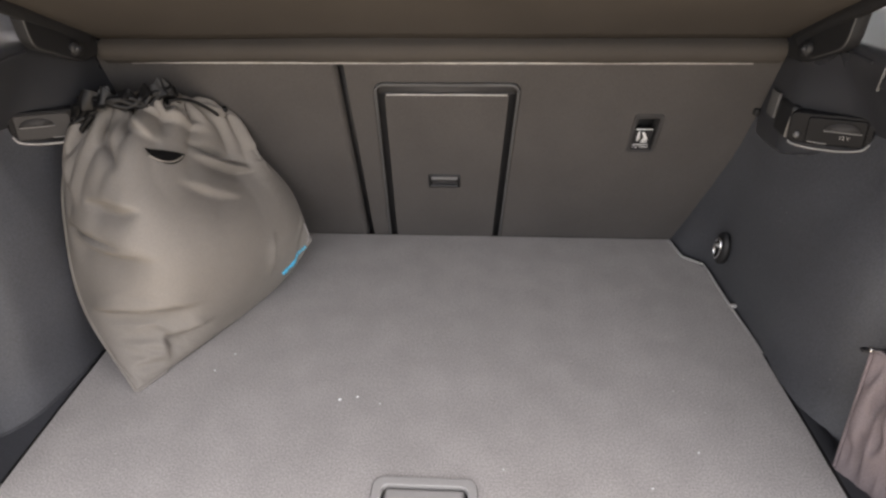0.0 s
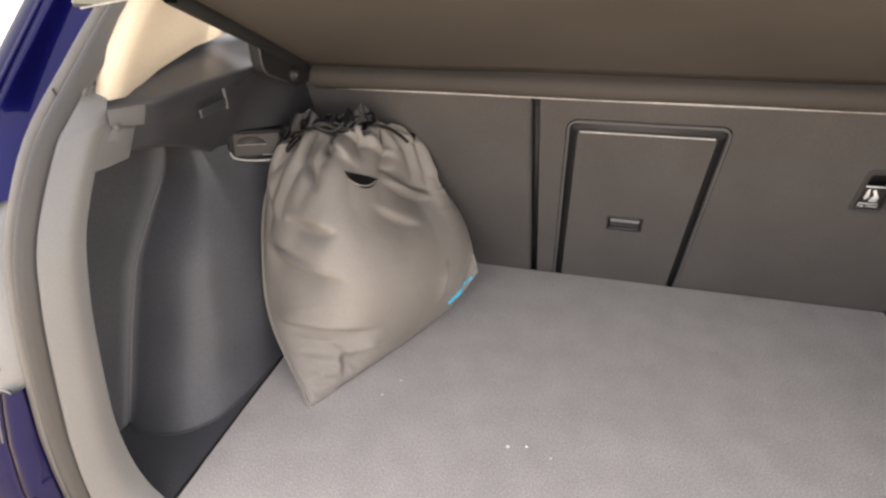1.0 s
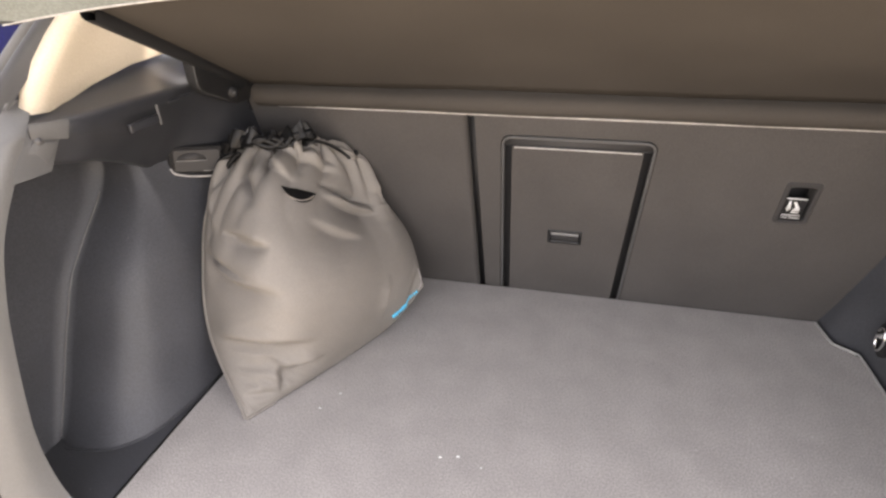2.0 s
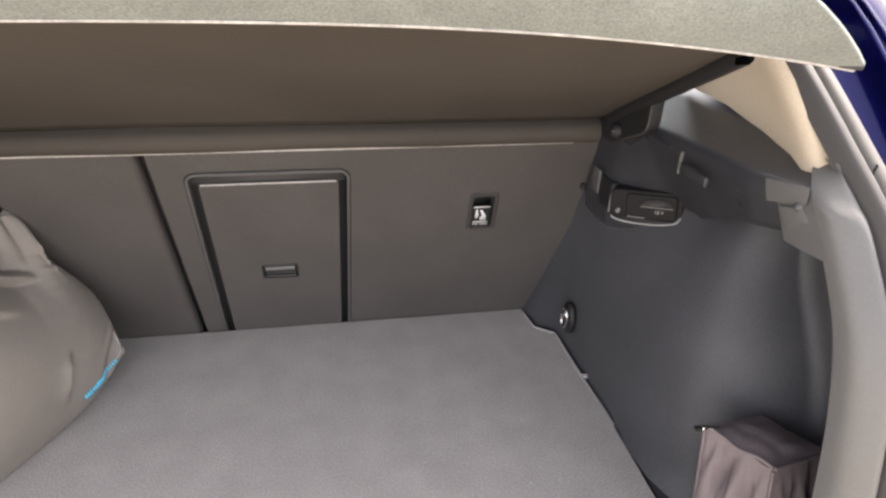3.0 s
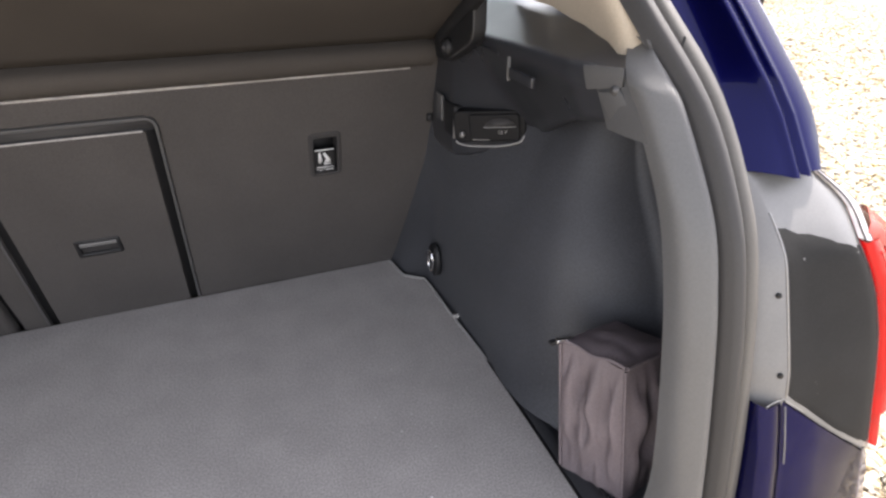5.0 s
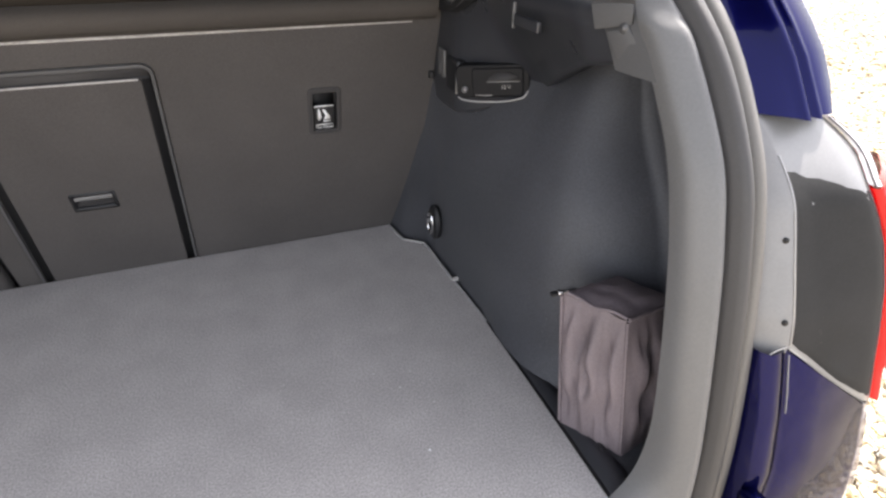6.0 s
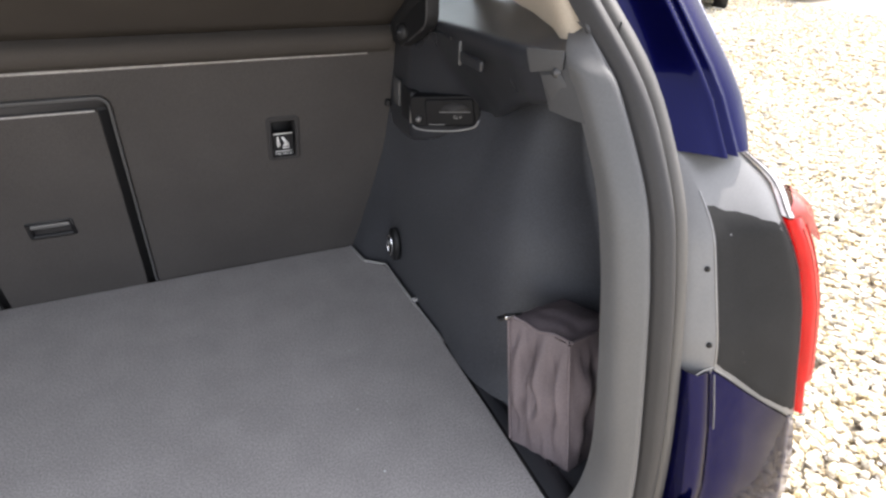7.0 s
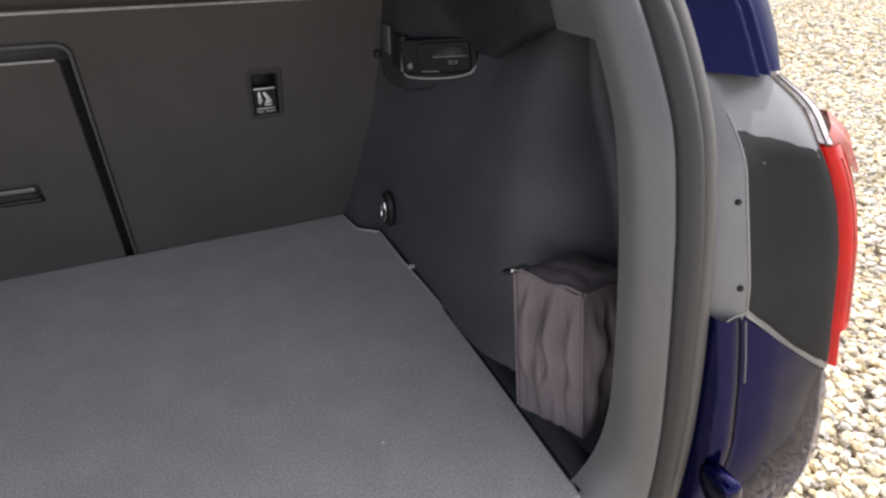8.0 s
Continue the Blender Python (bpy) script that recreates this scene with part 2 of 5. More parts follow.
def cylinder(centre, axis, r, h, seg=24, bevel=0.0):
    bm = bmesh.new()
    bmesh.ops.create_cone(bm, cap_ends=True, segments=seg, radius1=r, radius2=r, depth=h)
    if bevel:
        bmesh.ops.bevel(bm, geom=[e for e in bm.edges if e.calc_face_angle(0) > 1], offset=bevel, segments=2, affect="EDGES")
    q = Vector((0, 0, 1)).rotation_difference(Vector(axis))
    bmesh.ops.transform(bm, matrix=Matrix.LocRotScale(Vector(centre), q, None), verts=bm.verts[:])
    return bm


def left_shift(z):
    """The body's left half stands a little wider than the right, above the floor."""
    return 0.012 * min(1.0, max(0.0, (z - 0.70) / 0.15))


def mirrored(bm):
    c = bm.copy()
    for v in c.verts:
        v.co.x = -v.co.x - left_shift(v.co.z)
    bmesh.ops.reverse_faces(c, faces=c.faces[:])
    return c


def lettering(name, text, size, m, mat, parent, label=""):
    cu = bpy.data.curves.new(name, "FONT")
    cu.body, cu.size, cu.align_x, cu.align_y, cu.extrude = text, size, "CENTER", "CENTER", 0.0002
    ob = new(name, cu)
    bpy.context.view_layer.update()
    me = bpy.data.meshes.new_from_object(ob)
    bpy.data.objects.remove(ob)
    bm = bmesh.new()
    bm.from_mesh(me)
    bmesh.ops.transform(bm, matrix=m, verts=bm.verts[:])
    return part(name, bm, mat, parent, label, smooth=False)


FLOOR = 0.70


def lerp(x, xs, ys):
    return float(np.interp(x, xs, ys))


# ---- ground ----
def build_ground():
    bm = bmesh.new()
    bmesh.ops.create_grid(bm, x_segments=8, y_segments=8, size=300)
    tagged(link("ground", bm, M_EARTH), "pale sunlit gravel yard reaching to the horizon", "ground", kind="structure")


def build_gravel():
    """Loose stones as one heap: near ones small and dense, farther ones sparser."""
    rng = np.random.default_rng(4)
    ico = bmesh.new()
    bmesh.ops.create_icosphere(ico, subdivisions=1, radius=1.0)
    base = np.array([v.co[:] for v in ico.verts])
    tri = np.array([[v.index for v in f.verts] for f in ico.faces])
    ico.free()
    zones = ((0.90, -0.4, 2.6, 2.6, 30000, 0.0135), (2.6, -0.4, 5.2, 4.4, 36000, 0.0165), (0.86, 2.6, 2.6, 5.0, 6000, 0.018), (5.2, 0.5, 11.0, 8.5, 26000, 0.022), (-3.5, -0.4, -0.9, 3.0, 3000, 0.024))
    verts, faces, at = [], [], 0
    for x0, y0, x1, y1, count, r in zones:
        c = np.stack([rng.uniform(x0, x1, count), rng.uniform(y0, y1, count), np.zeros(count)], 1)
        s = r * rng.uniform(0.55, 1.35, (count, 1)) * rng.uniform(0.7, 1.25, (count, 3)) * (1, 1, 0.72)
        ang = rng.uniform(0, 2 * math.pi, count)
        p = base[None] * rng.uniform(0.68, 1.25, (count, 12, 1)) * s[:, None]
        x = p[..., 0] * np.cos(ang)[:, None] - p[..., 1] * np.sin(ang)[:, None]
        y = p[..., 0] * np.sin(ang)[:, None] + p[..., 1] * np.cos(ang)[:, None]
        z = p[..., 2] + s[:, 2:3] * 0.55 + rng.uniform(0, 0.022, (count, 1))
        verts.append((np.stack([x, y, z], 2) + c[:, None]).reshape(-1, 3))
        faces.append((tri[None] + at + 12 * np.arange(count)[:, None, None]).reshape(-1, 3))
        at += 12 * count
    me = bpy.data.meshes.new("gravel")
    me.from_pydata(np.concatenate(verts).tolist(), [], np.concatenate(faces).tolist())
    me.materials.append(M_STONE)
    tagged(new("gravel", me), "loose cream and tan gravel stones", "gravel", kind="stuff")


build_ground()
build_gravel()

# ---- the car's rear body ----
car = thing("car", (0, 0.5, 0), "dark blue car with its boot open, parked on gravel", "car")

# Opening line of the tailgate: half width, height and depth of the seal.
SEAL = [(0.50, 1.62, 0.86), (0.585, 1.50, 0.71), (0.615, 1.40, 0.59), (0.629, 1.32, 0.489), (0.642, 1.25, 0.405), (0.652, 1.18, 0.325), (0.652, 1.10, 0.265), (0.651, 1.03, 0.236),
        (0.650, 0.96, 0.216), (0.650, 0.86, 0.194), (0.649, 0.78, 0.180), (0.646, 0.70, 0.171), (0.636, 0.63, 0.165), (0.60, 0.578, 0.160), (0.52, 0.556, 0.156), (0.35, 0.548, 0.152), (0.0, 0.545, 0.150)]


def opening(n=72):
    half = smooth_path(SEAL, n)
    return [Vector((p[0], p[2], p[1])) for p in half]


def depth_at(z):
    pts = [(p[1], p[2]) for p in SEAL[:11]][::-1]
    return lerp(z, [0.6] + [p[0] for p in pts], [0.176] + [p[1] for p in pts])


def sweep_opening(profile):
    """profile: (outward, rearward) offsets carried round the whole opening."""
    half = opening()
    rows = []
    for i, p in enumerate(half):
        t = half[min(i + 1, len(half) - 1)] - half[max(i - 1, 0)]
        out = Vector((-t.z, 0, t.x)).normalized() * (1 if -t.z > 0 or abs(t.z) < 1e-6 else -1)
        if i == len(half) - 1:
            out = Vector((0, 0, -1))
        rows.append([p + out * a + Vector((0, -b, 0)) for a, b in profile])
    other = [[Vector((-q.x - left_shift(q.z), q.y, q.z)) for q in row] for row in rows[:-1]]
    return grid(rows + other[::-1])


seal = part("door_seal", sweep_opening([(0.0150, -0.010), (0.0165, -0.002), (0.018, 0.002), (0.021, 0.006), (0.030, 0.006), (0.034, 0.001), (0.036, -0.014)]), M_RUBBER, car, "grey rubber tailgate seal with a dark bulb")
part("seal_bulb", sweep_opening([(-0.010, -0.012), (-0.006, -0.004), (-0.003, 0.008), (0.002, 0.013), (0.008, 0.013), (0.013, 0.008), (0.015, -0.004), (0.0155, -0.014)]), M_BULB, seal)


def column_sheet(zs, cols):
    """cols: functions of height that give (x, y)."""
    return grid([[(*c(z), z) for c in cols] for z in zs])


def quarter(side):
    """Body beside the opening: painted pillar, grey ledge and lamp surround, bumper corner, lamp."""
    def fin(bm):
        if side > 0:
            return bm
        c = mirrored(bm)
        bm.free()
        return c

    Y = depth_at
    # painted pillar with its ridge and gutter
    zs = [1.120 + i * (1.62 - 1.120) / 20 for i in range(21)]
    lean = lambda z: -0.55 * max(0.0, z - 1.36)
    cols = [(0.680, 0.016), (0.688, 0.034), (0.694, 0.038), (0.702, 0.036), (0.720, 0.022), (0.738, 0.004), (0.743, -0.004), (0.747, -0.006), (0.750, -0.004), (0.753, 0.003), (0.756, 0.003), (0.759, -0.004), (0.762, -0.006), (0.765, -0.003),
            (0.769, 0.004), (0.775, 0.003), (0.784, 0.002), (0.796, 0.012), (0.806, 0.030), (0.814, 0.07), (0.822, 0.16), (0.84, 0.5)]
    sheet = column_sheet(zs, [(lambda z, a=a, b=b: (a + (0.010 if a > 0.78 else 0.0) + lean(z) - (0.012 * max(0, (1.15 - z) / 0.04) if a > 0.78 else 0), Y(z) + b)) for a, b in cols])
    part("rear_pillar", fin(sheet), M_BLUE, car, "glossy dark blue painted pillar")

    # lamp surround: upright below, rolling forward into the ledge under the pillar
    def surround(z):
        return lerp(z, [0.78, 0.86, 0.96, 1.03, 1.052, 1.064, 1.074, 1.086, 1.098, 1.110, 1.122, 1.132], [0.160, 0.172, 0.196, 0.218, 0.226, 0.234, 0.246, 0.264, 0.280, 0.294, 0.312, 0.34])
    def upright(z):
        return lerp(z, [0.78, 0.86, 0.907, 0.946, 0.98, 1.03, 1.052, 1.064, 1.074, 1.086, 1.098, 1.110, 1.122, 1.132], [0.162, 0.177, 0.189, 0.198, 0.211, 0.231, 0.240, 0.248, 0.257, 0.269, 0.283, 0.297, 0.314, 0.34])

    def panel_y(x, z):
        return upright(z) + (surround(z) - upright(z)) * lerp(x, [0.74, 0.815], [0, 1])
    low = lambda x: lerp(x, [0.682, 0.700, 0.716, 0.866], [0.922, 0.922, 0.918, 0.803])
    # inner edge of the lamp, bowed outward as it comes down
    lamp_x = lambda z: lerp(z, [0.80, 0.86, 0.91, 0.95, 1.0, 1.03, 1.055, 1.065, 1.075, 1.085, 1.097, 1.11, 1.13], [0.872, 0.858, 0.854, 0.849, 0.838, 0.825, 0.811, 0.808, 0.812, 0.818, 0.813, 0.800, 0.785])
    spread = lambda x, z: x if x < 0.718 else 0.718 + (x - 0.718) * (lamp_x(z) - 0.718) / (0.832 - 0.718)
    shape = ((0.682, 0.022, 1.132), (0.692, 0.011, 1.130), (0.706, 0.003, 1.129), (0.7145, -0.002, 1.128), (0.7175, -0.0025, 1.128), (0.73, -0.002, 1.128), (0.76, -0.002, 1.128), (0.79, -0.002, 1.126), (0.815, -0.001, 1.120), (0.832, 0.006, 1.112), (0.841, 0.026, 1.100), (0.845, 0.06, 1.090), (0.846, 0.2, 1.085))
    rows = []
    for i in range(37):
        f = i / 36
        row = []
        for x, dy, top in shape:
            base = low(0.718 + (min(x, 0.832) - 0.718) * 1.28) if x > 0.718 else low(x) - (0.03 if x < 0.71 else 0.0)
            z = base + f * (top - base)
            row.append((spread(x, z), panel_y(x, z) + dy, z))
        rows.append(row)
    panel = part("lamp_surround", fin(grid(rows)), M_MATT, car, "grey panel and ledge beside the rear lamp")
    # dark inset sheet between flange, ledge and lamp, painting the shade below the ledge
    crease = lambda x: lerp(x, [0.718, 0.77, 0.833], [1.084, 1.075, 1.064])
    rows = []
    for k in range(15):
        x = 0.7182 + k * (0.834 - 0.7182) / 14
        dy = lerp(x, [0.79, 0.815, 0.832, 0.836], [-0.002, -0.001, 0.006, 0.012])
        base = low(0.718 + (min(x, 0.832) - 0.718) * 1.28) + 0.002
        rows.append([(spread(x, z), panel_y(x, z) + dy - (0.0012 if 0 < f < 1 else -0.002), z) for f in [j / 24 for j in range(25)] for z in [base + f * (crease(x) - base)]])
    part("shaded_inset", fin(grid(rows)), M_SHADED_INSET, panel, "dark inset face below the ledge, its shade put into the colour")
    edge = [(0.716 + 0.146 * k / 8, panel_y(0.716 + 0.114 * k / 8, low(0.716 + 0.146 * k / 8)) - 0.003 + 0.0009 * k, low(0.716 + 0.146 * k / 8)) for k in range(9)]
    part("panel_edge", fin(tube(edge, 0.0009, 6, 16)), M_PALE, panel)
    part("strip_edge", fin(tube([(0.7165, panel_y(0.716, 0.922 + 0.014 * k) - 0.0026, 0.922 + 0.014 * k) for k in range(13)], 0.0011, 6, 16)), M_SATIN, panel)
    # solid black discs stand in for the shade inside two fixing holes
    for z in (1.022, 0.945):
        part("fixing_hole", fin(cylinder((0.7095, panel_y(0.71, z) + 0.0022, z), (-0.5, -1, 0.3), 0.0030, 0.004, 12)), M_CORD, panel, "black disc drawn as a dark fixing hole")

    # bumper corner, painted
    rows = []
    for i in range(19):
        f = i / 18
        row = []
        for x, dy in ((0.674, 0.050), (0.684, 0.010), (0.690, 0.0), (0.711, 0.004), (0.715, 0.008), (0.718, 0.002), (0.75, -0.006), (0.80, -0.008), (0.83, 0.010), (0.850, 0.035), (0.860, 0.08), (0.866, 0.2), (0.868, 0.6)):
            wide = 0.73 + (x - 0.73) * 1.43
            z0 = low(min(wide, 0.866) if x > 0.73 else x) - 0.003
            z = z0 - f * (z0 - 0.30)
            bulge = 0.02 * math.sin(math.pi * min(1, f * 1.1)) - 0.07 * max(0, f - 0.3)
            if x > 0.73:
                side_x = lerp(z, [0.40, 0.54, 0.71, 0.80], [0.925, 0.915, 0.890, 0.868])
                x = min(0.73 + (x - 0.73) * (side_x - 0.73) / 0.095, side_x + 0.012)
            row.append((x, surround(max(z, 0.78)) + dy - bulge, z))
        rows.append(row)
    part("bumper_corner", fin(grid(rows)), M_BLUE, car, "dark blue painted bumper corner")

    # rear lamp, wrapped round the corner
    bow = lambda z: 0.836 - lamp_x(z)

    def lens(zs, w):
        return fin(grid([[(0.832 - bow(z), surround(z) + 0.05, z), (0.836 - bow(z), surround(z) + 0.010, z), (0.841 - bow(z), surround(z) + 0.000, z), (0.843 + 0.5 * w - bow(z), surround(z) + 0.002, z), (0.843 + w - bow(z), surround(z) + 0.016, z), (0.847 + w - bow(z), surround(z) + 0.05, z), (0.847 + w - bow(z), surround(z) + 0.2, z)] for z in zs]))
    lamp = part("rear_lamp", lens([0.858 + i * 0.2 / 12 for i in range(13)], 0.032), M_RED, car, "red rear lamp lens")
    part("lamp_tail", lens([0.810 + i * 0.05 / 4 for i in range(5)], 0.008), M_RED, lamp)
    for across in (0.35, 0.78):
        part("lens_rib", fin(tube([(0.843 + across * 0.032 - bow(z), surround(z) + 0.002 + 0.012 * max(0.0, across - 0.5) * 2, z) for z in [0.866 + 0.018 * k for k in range(11)]], 0.0014, 6, 40)), M_PINK, lamp, "darker red rib in the lens")
    # glossy wedge over the lamp's upper corner
    tip = []
    for k in range(9):
        f = k / 8
        inner = Vector((0.811, 0.232, 1.065)).lerp(Vector((0.884, 0.231, 1.018)), f)
        outer = Vector((0.834, 0.256, 1.084)).lerp(Vector((0.888, 0.244, 1.022)), f) + Vector((0.006, -0.006, 0.004)) * math.sin(math.pi * f)
        tip.append([inner, inner.lerp(outer, 0.45) + Vector((0.001, -0.003, 0.002)), outer, outer + Vector((0.004, 0.02, -0.004)), outer + Vector((0.004, 0.10, -0.010))])
    part("upper_lens", fin(grid(tip)), M_PINK, lamp, "glossy red upper lens")
    rim = []
    for k in range(17):
        z = 1.062 + 0.052 * k / 16
        x, wide = lamp_x(z), 0.013 - 0.008 * max(0.0, (z - 1.09) / 0.024)
        rim.append([(x - 0.001, surround(z) + 0.004, z), (x + 0.001, surround(z) - 0.002, z), (x + wide * 0.5, surround(z) - 0.004, z), (x + wide - 0.001, surround(z) - 0.001, z), (x + wide, surround(z) + 0.012, z)])
    clear = part("clear_lens", fin(grid(rim)), M_CLEAR, lamp, "clear curved rim of the lamp")
    for off in (0.0, 0.0085):
        part("rim_line", fin(tube([(lamp_x(z) + off * (1 - 0.6 * max(0.0, (z - 1.09) / 0.024)), surround(z) - 0.003, z) for z in (1.062, 1.07, 1.08, 1.09, 1.10, 1.112)], 0.0008, 6, 16)), M_BEZEL, clear)
    # grey line painting the light caught along the bumper's crease
    part("crease_edge", fin(tube([(0.7160, surround(z) + 0.003 - 0.02 * math.sin(math.pi * (0.919 - z) / 0.62 * 1.1), z) for z in (0.912, 0.89, 0.87, 0.85)], 0.0008, 6, 12)), M_MATT, car)
    part("top_edge", fin(tube([(0.688, surround(0.92) + 0.001, 0.9205), (0.700, surround(0.92) + 0.003, 0.9205), (0.7155, surround(0.92) + 0.004, 0.9195)], 0.0006, 6, 8)), M_PALE, car)
    part("bump_stop", fin(block(-0.010, -0.02, -0.035, 0.010, 0.02, 0.030, 0.007, Matrix.Translation((0.692, 0.135, 0.735)) @ Matrix.Rotation(radians(-18), 4, 'Y'))), M_BLUE, car)
    part("inner_panel", fin(block(0.758, 0.262, 0.30, 0.84, 0.275, 1.050, 0.004)), M_BLACK, car)
    # side of the body below the windows, and the glass above
    rows = [[(0.85, 0.62, z), (0.868, 1.2, z), (0.875, 2.2, z), (0.87, 3.3, z), (0.84, 3.95, z - 0.06 * (z - 0.28)), (0.74, 4.25, z - 0.2 * (z - 0.28))] for z in (0.30, 0.5, 0.8, 1.0, 1.12)]
    modify(part("side_panel", fin(grid(rows)), M_BLUE, car), solid=0.02)
    rows = [[(0.86 - 0.24 * f, 0.92 + 0.10 * f, 1.13 + 0.46 * f), (0.86 - 0.24 * f, 1.9, 1.13 + 0.46 * f), (0.86 - 0.24 * f, 2.95 - 0.72 * f, 1.13 + 0.46 * f)] for f in (0, 0.5, 1)]
    modify(part("side_window", fin(grid(rows)), M_TINT, car, "dark tinted side glass"), solid=0.004)
    part("window_post", fin(tube([(0.862, 1.9, 1.12), (0.745, 1.9, 1.36), (0.618, 1.9, 1.60)], 0.03, 8, 10)), M_BLACK, car)


quarter(1)
quarter(-1)
# roof and lower rear bumper close the shell round the boot
roof_rows = []
for i in range(13):
    y = 0.86 + i * 0.117
    roof_rows.append([(x, y, 1.66 - 0.10 * (x / 0.62) ** 2 - 0.02 * max(0, 1 - i / 3)) for x in [-0.62 + j * 0.124 for j in range(11)]])
modify(part("roof", grid(roof_rows), M_BLUE, car), solid=0.03)
bonnet_rows = [[(x * (0.83 - 0.10 * f), 2.95 + 1.28 * f, 1.10 - 0.22 * f ** 2 + 0.05 * (1 - x * x)) for x in [-1 + k / 6 for k in range(13)]] for f in [k / 8 for k in range(9)]]
modify(part("bonnet", grid(bonnet_rows), M_BLUE, car), solid=0.02)
nose_rows = [[(x * 0.74, 4.25 + 0.08 * (1 - x * x) - 0.05 * abs(z - 0.55), z) for x in [-1 + k / 6 for k in range(13)]] for z in (0.25, 0.4, 0.55, 0.7, 0.86)]
modify(part("front_bumper", grid(nose_rows), M_BLUE, car), solid=0.02)
screen = modify(part("windscreen", grid([[(x * (0.62 + 0.2 * f), 2.26 + 0.72 * f + 0.05 * (1 - x * x), 1.61 - 0.49 * f) for x in [-1 + k / 6 for k in range(13)]] for f in (0, 0.33, 0.66, 1)]), M_GLASS, car, "clear windscreen"), solid=0.004)
screen.visible_shadow = False
bump_rows = []
for i in range(13):
    z = 0.528 - i * 0.022
    bump_rows.append([(x, 0.135 - 0.05 * math.sin(math.pi * i / 12), z) for x in [-0.69 + j * 0.115 for j in range(13)]])
modify(part("rear_bumper", grid(bump_rows), M_BLUE, car), solid=0.01)
# the tailgate stands raised on its hinge over the opening: a painted frame round its window, and the lower panel


def build_tailgate():
    def at(x, f, out=0.0):
        """A place on the raised gate: f from the hinge to the lower edge."""
        half = lerp(f, [0, 0.5, 1], [0.56, 0.66, 0.62])
        return Vector((x * half, 0.86 - 0.88 * f, 1.695 + 0.43 * f + 0.05 * math.sin(math.pi * f) - 0.03 * x * x + out))

    def panel(x0, x1, f0, f1, nx=10, nf=8):
        return grid([[at(x0 + (x1 - x0) * i / nx, f0 + (f1 - f0) * j / nf) for i in range(nx + 1)] for j in range(nf + 1)])
    gate = modify(part("raised_tailgate", panel(-1, 1, 0.52, 1.0), M_BLUE, car, "dark blue raised tailgate"), solid=0.05)
    modify(part("gate_rail", panel(-1, 1, 0.0, 0.08), M_BLUE, gate), solid=0.05)
    for s in (-1, 1):
        modify(part("gate_rail", panel(s * 0.86, s, 0.08, 0.52), M_BLUE, gate), solid=0.05)
    modify(part("gate_window", panel(-0.86, 0.86, 0.08, 0.52), M_TINT, gate, "dark tinted rear window"), solid=0.004)


build_tailgate()


# ---- boot floor ----
def floor_outline():
    right = [(0.573, 0.205), (0.5745, 0.40), (0.573, 0.58), (0.565, 0.695), (0.5615, 0.760), (0.558, 0.824), (0.552, 0.834), (0.528, 0.852), (0.522, 0.860), (0.514, 0.905), (0.511, 0.930)]
    return right + [(-x, y) for x, y in right[::-1]]


def build_floor():
    board = thing("boot_floor_board", (0, 0.5, FLOOR - 0.02), "dark grey carpeted boot floor board with a grip at its rear edge", "floor")
    bm = slab([floor_outline(), rrect(-0.060, 0.205 + 0.008, 0.084, 0.303, 0.016)[::-1]], Matrix.Identity(4), FLOOR - 0.018, FLOOR)
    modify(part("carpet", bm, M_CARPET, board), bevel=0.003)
    # recessed grip
    grip = part("grip_frame", slab([rrect(-0.0595, 0.2135, 0.0835, 0.3025, 0.016), rrect(-0.047, 0.225, 0.071, 0.290, 0.010)[::-1]], Matrix.Identity(4), FLOOR - 0.010, FLOOR + 0.003), M_PALE, board, "pale grey plastic grip frame")
    modify(grip, bevel=0.0015)
    part("grip_well", slab([rrect(-0.050, 0.222, 0.074, 0.293, 0.010)], Matrix.Identity(4), FLOOR - 0.018, FLOOR - 0.013), M_PALE, grip)
    part("grip_bar", block(-0.042, 0.252, FLOOR - 0.014, 0.066, 0.287, FLOOR - 0.002, 0.004), M_PALE, grip, "pale grip bar")
    # edge piping at the cut corner, with its small clip
    for s in (1, -1):
        part("edge_piping", tube([(s * 0.512, 0.926, FLOOR + 0.001), (s * 0.515, 0.905, FLOOR + 0.002), (s * 0.522, 0.862, FLOOR + 0.002), (s * 0.529, 0.853, FLOOR + 0.002), (s * 0.552, 0.835, FLOOR + 0.002), (s * 0.559, 0.825, FLOOR + 0.002), (s * 0.5625, 0.76, FLOOR + 0.001), (s * 0.566, 0.695, FLOOR), (s * 0.571, 0.63, FLOOR - 0.001), (s * 0.575, 0.57, FLOOR - 0.002)], 0.0024, 6, 48), M_PALE, board, "pale edge piping")
        part("clip", block(s * 0.564, 0.6905, FLOOR - 0.002, s * 0.583, 0.6975, FLOOR + 0.005, 0.0015), M_PIPING, board, "small pale edge clip")
    # dark gap between the board and the side trims
    for s in (1, -1):
        part("edge_gap", tube([(s * 0.5762, 0.21 + 0.07 * k, FLOOR - 0.0005) for k in range(6)], 0.0022, 6, 20), M_CORD, board)
    # specks of grit lying on the carpet
    bm = bmesh.new()
    for x, y, r in ((-0.135, 0.436, 0.0022), (-0.108, 0.443, 0.0020), (-0.07, 0.43, 0.0012), (-0.36, 0.49, 0.0014), (-0.34, 0.53, 0.0014), (0.32, 0.30, 0.0012), (0.12, 0.32, 0.0012), (0.40, 0.36, 0.0013)):
        bmesh.ops.create_icosphere(bm, subdivisions=1, radius=r, matrix=Matrix.Translation((x, y, FLOOR + 0.001)) @ Matrix.Diagonal((1.6, 1, 0.6, 1)))
    tagged(link("grit", bm, M_WHITE), "pale specks of grit on the boot carpet", "grit", kind="stuff")


build_floor()

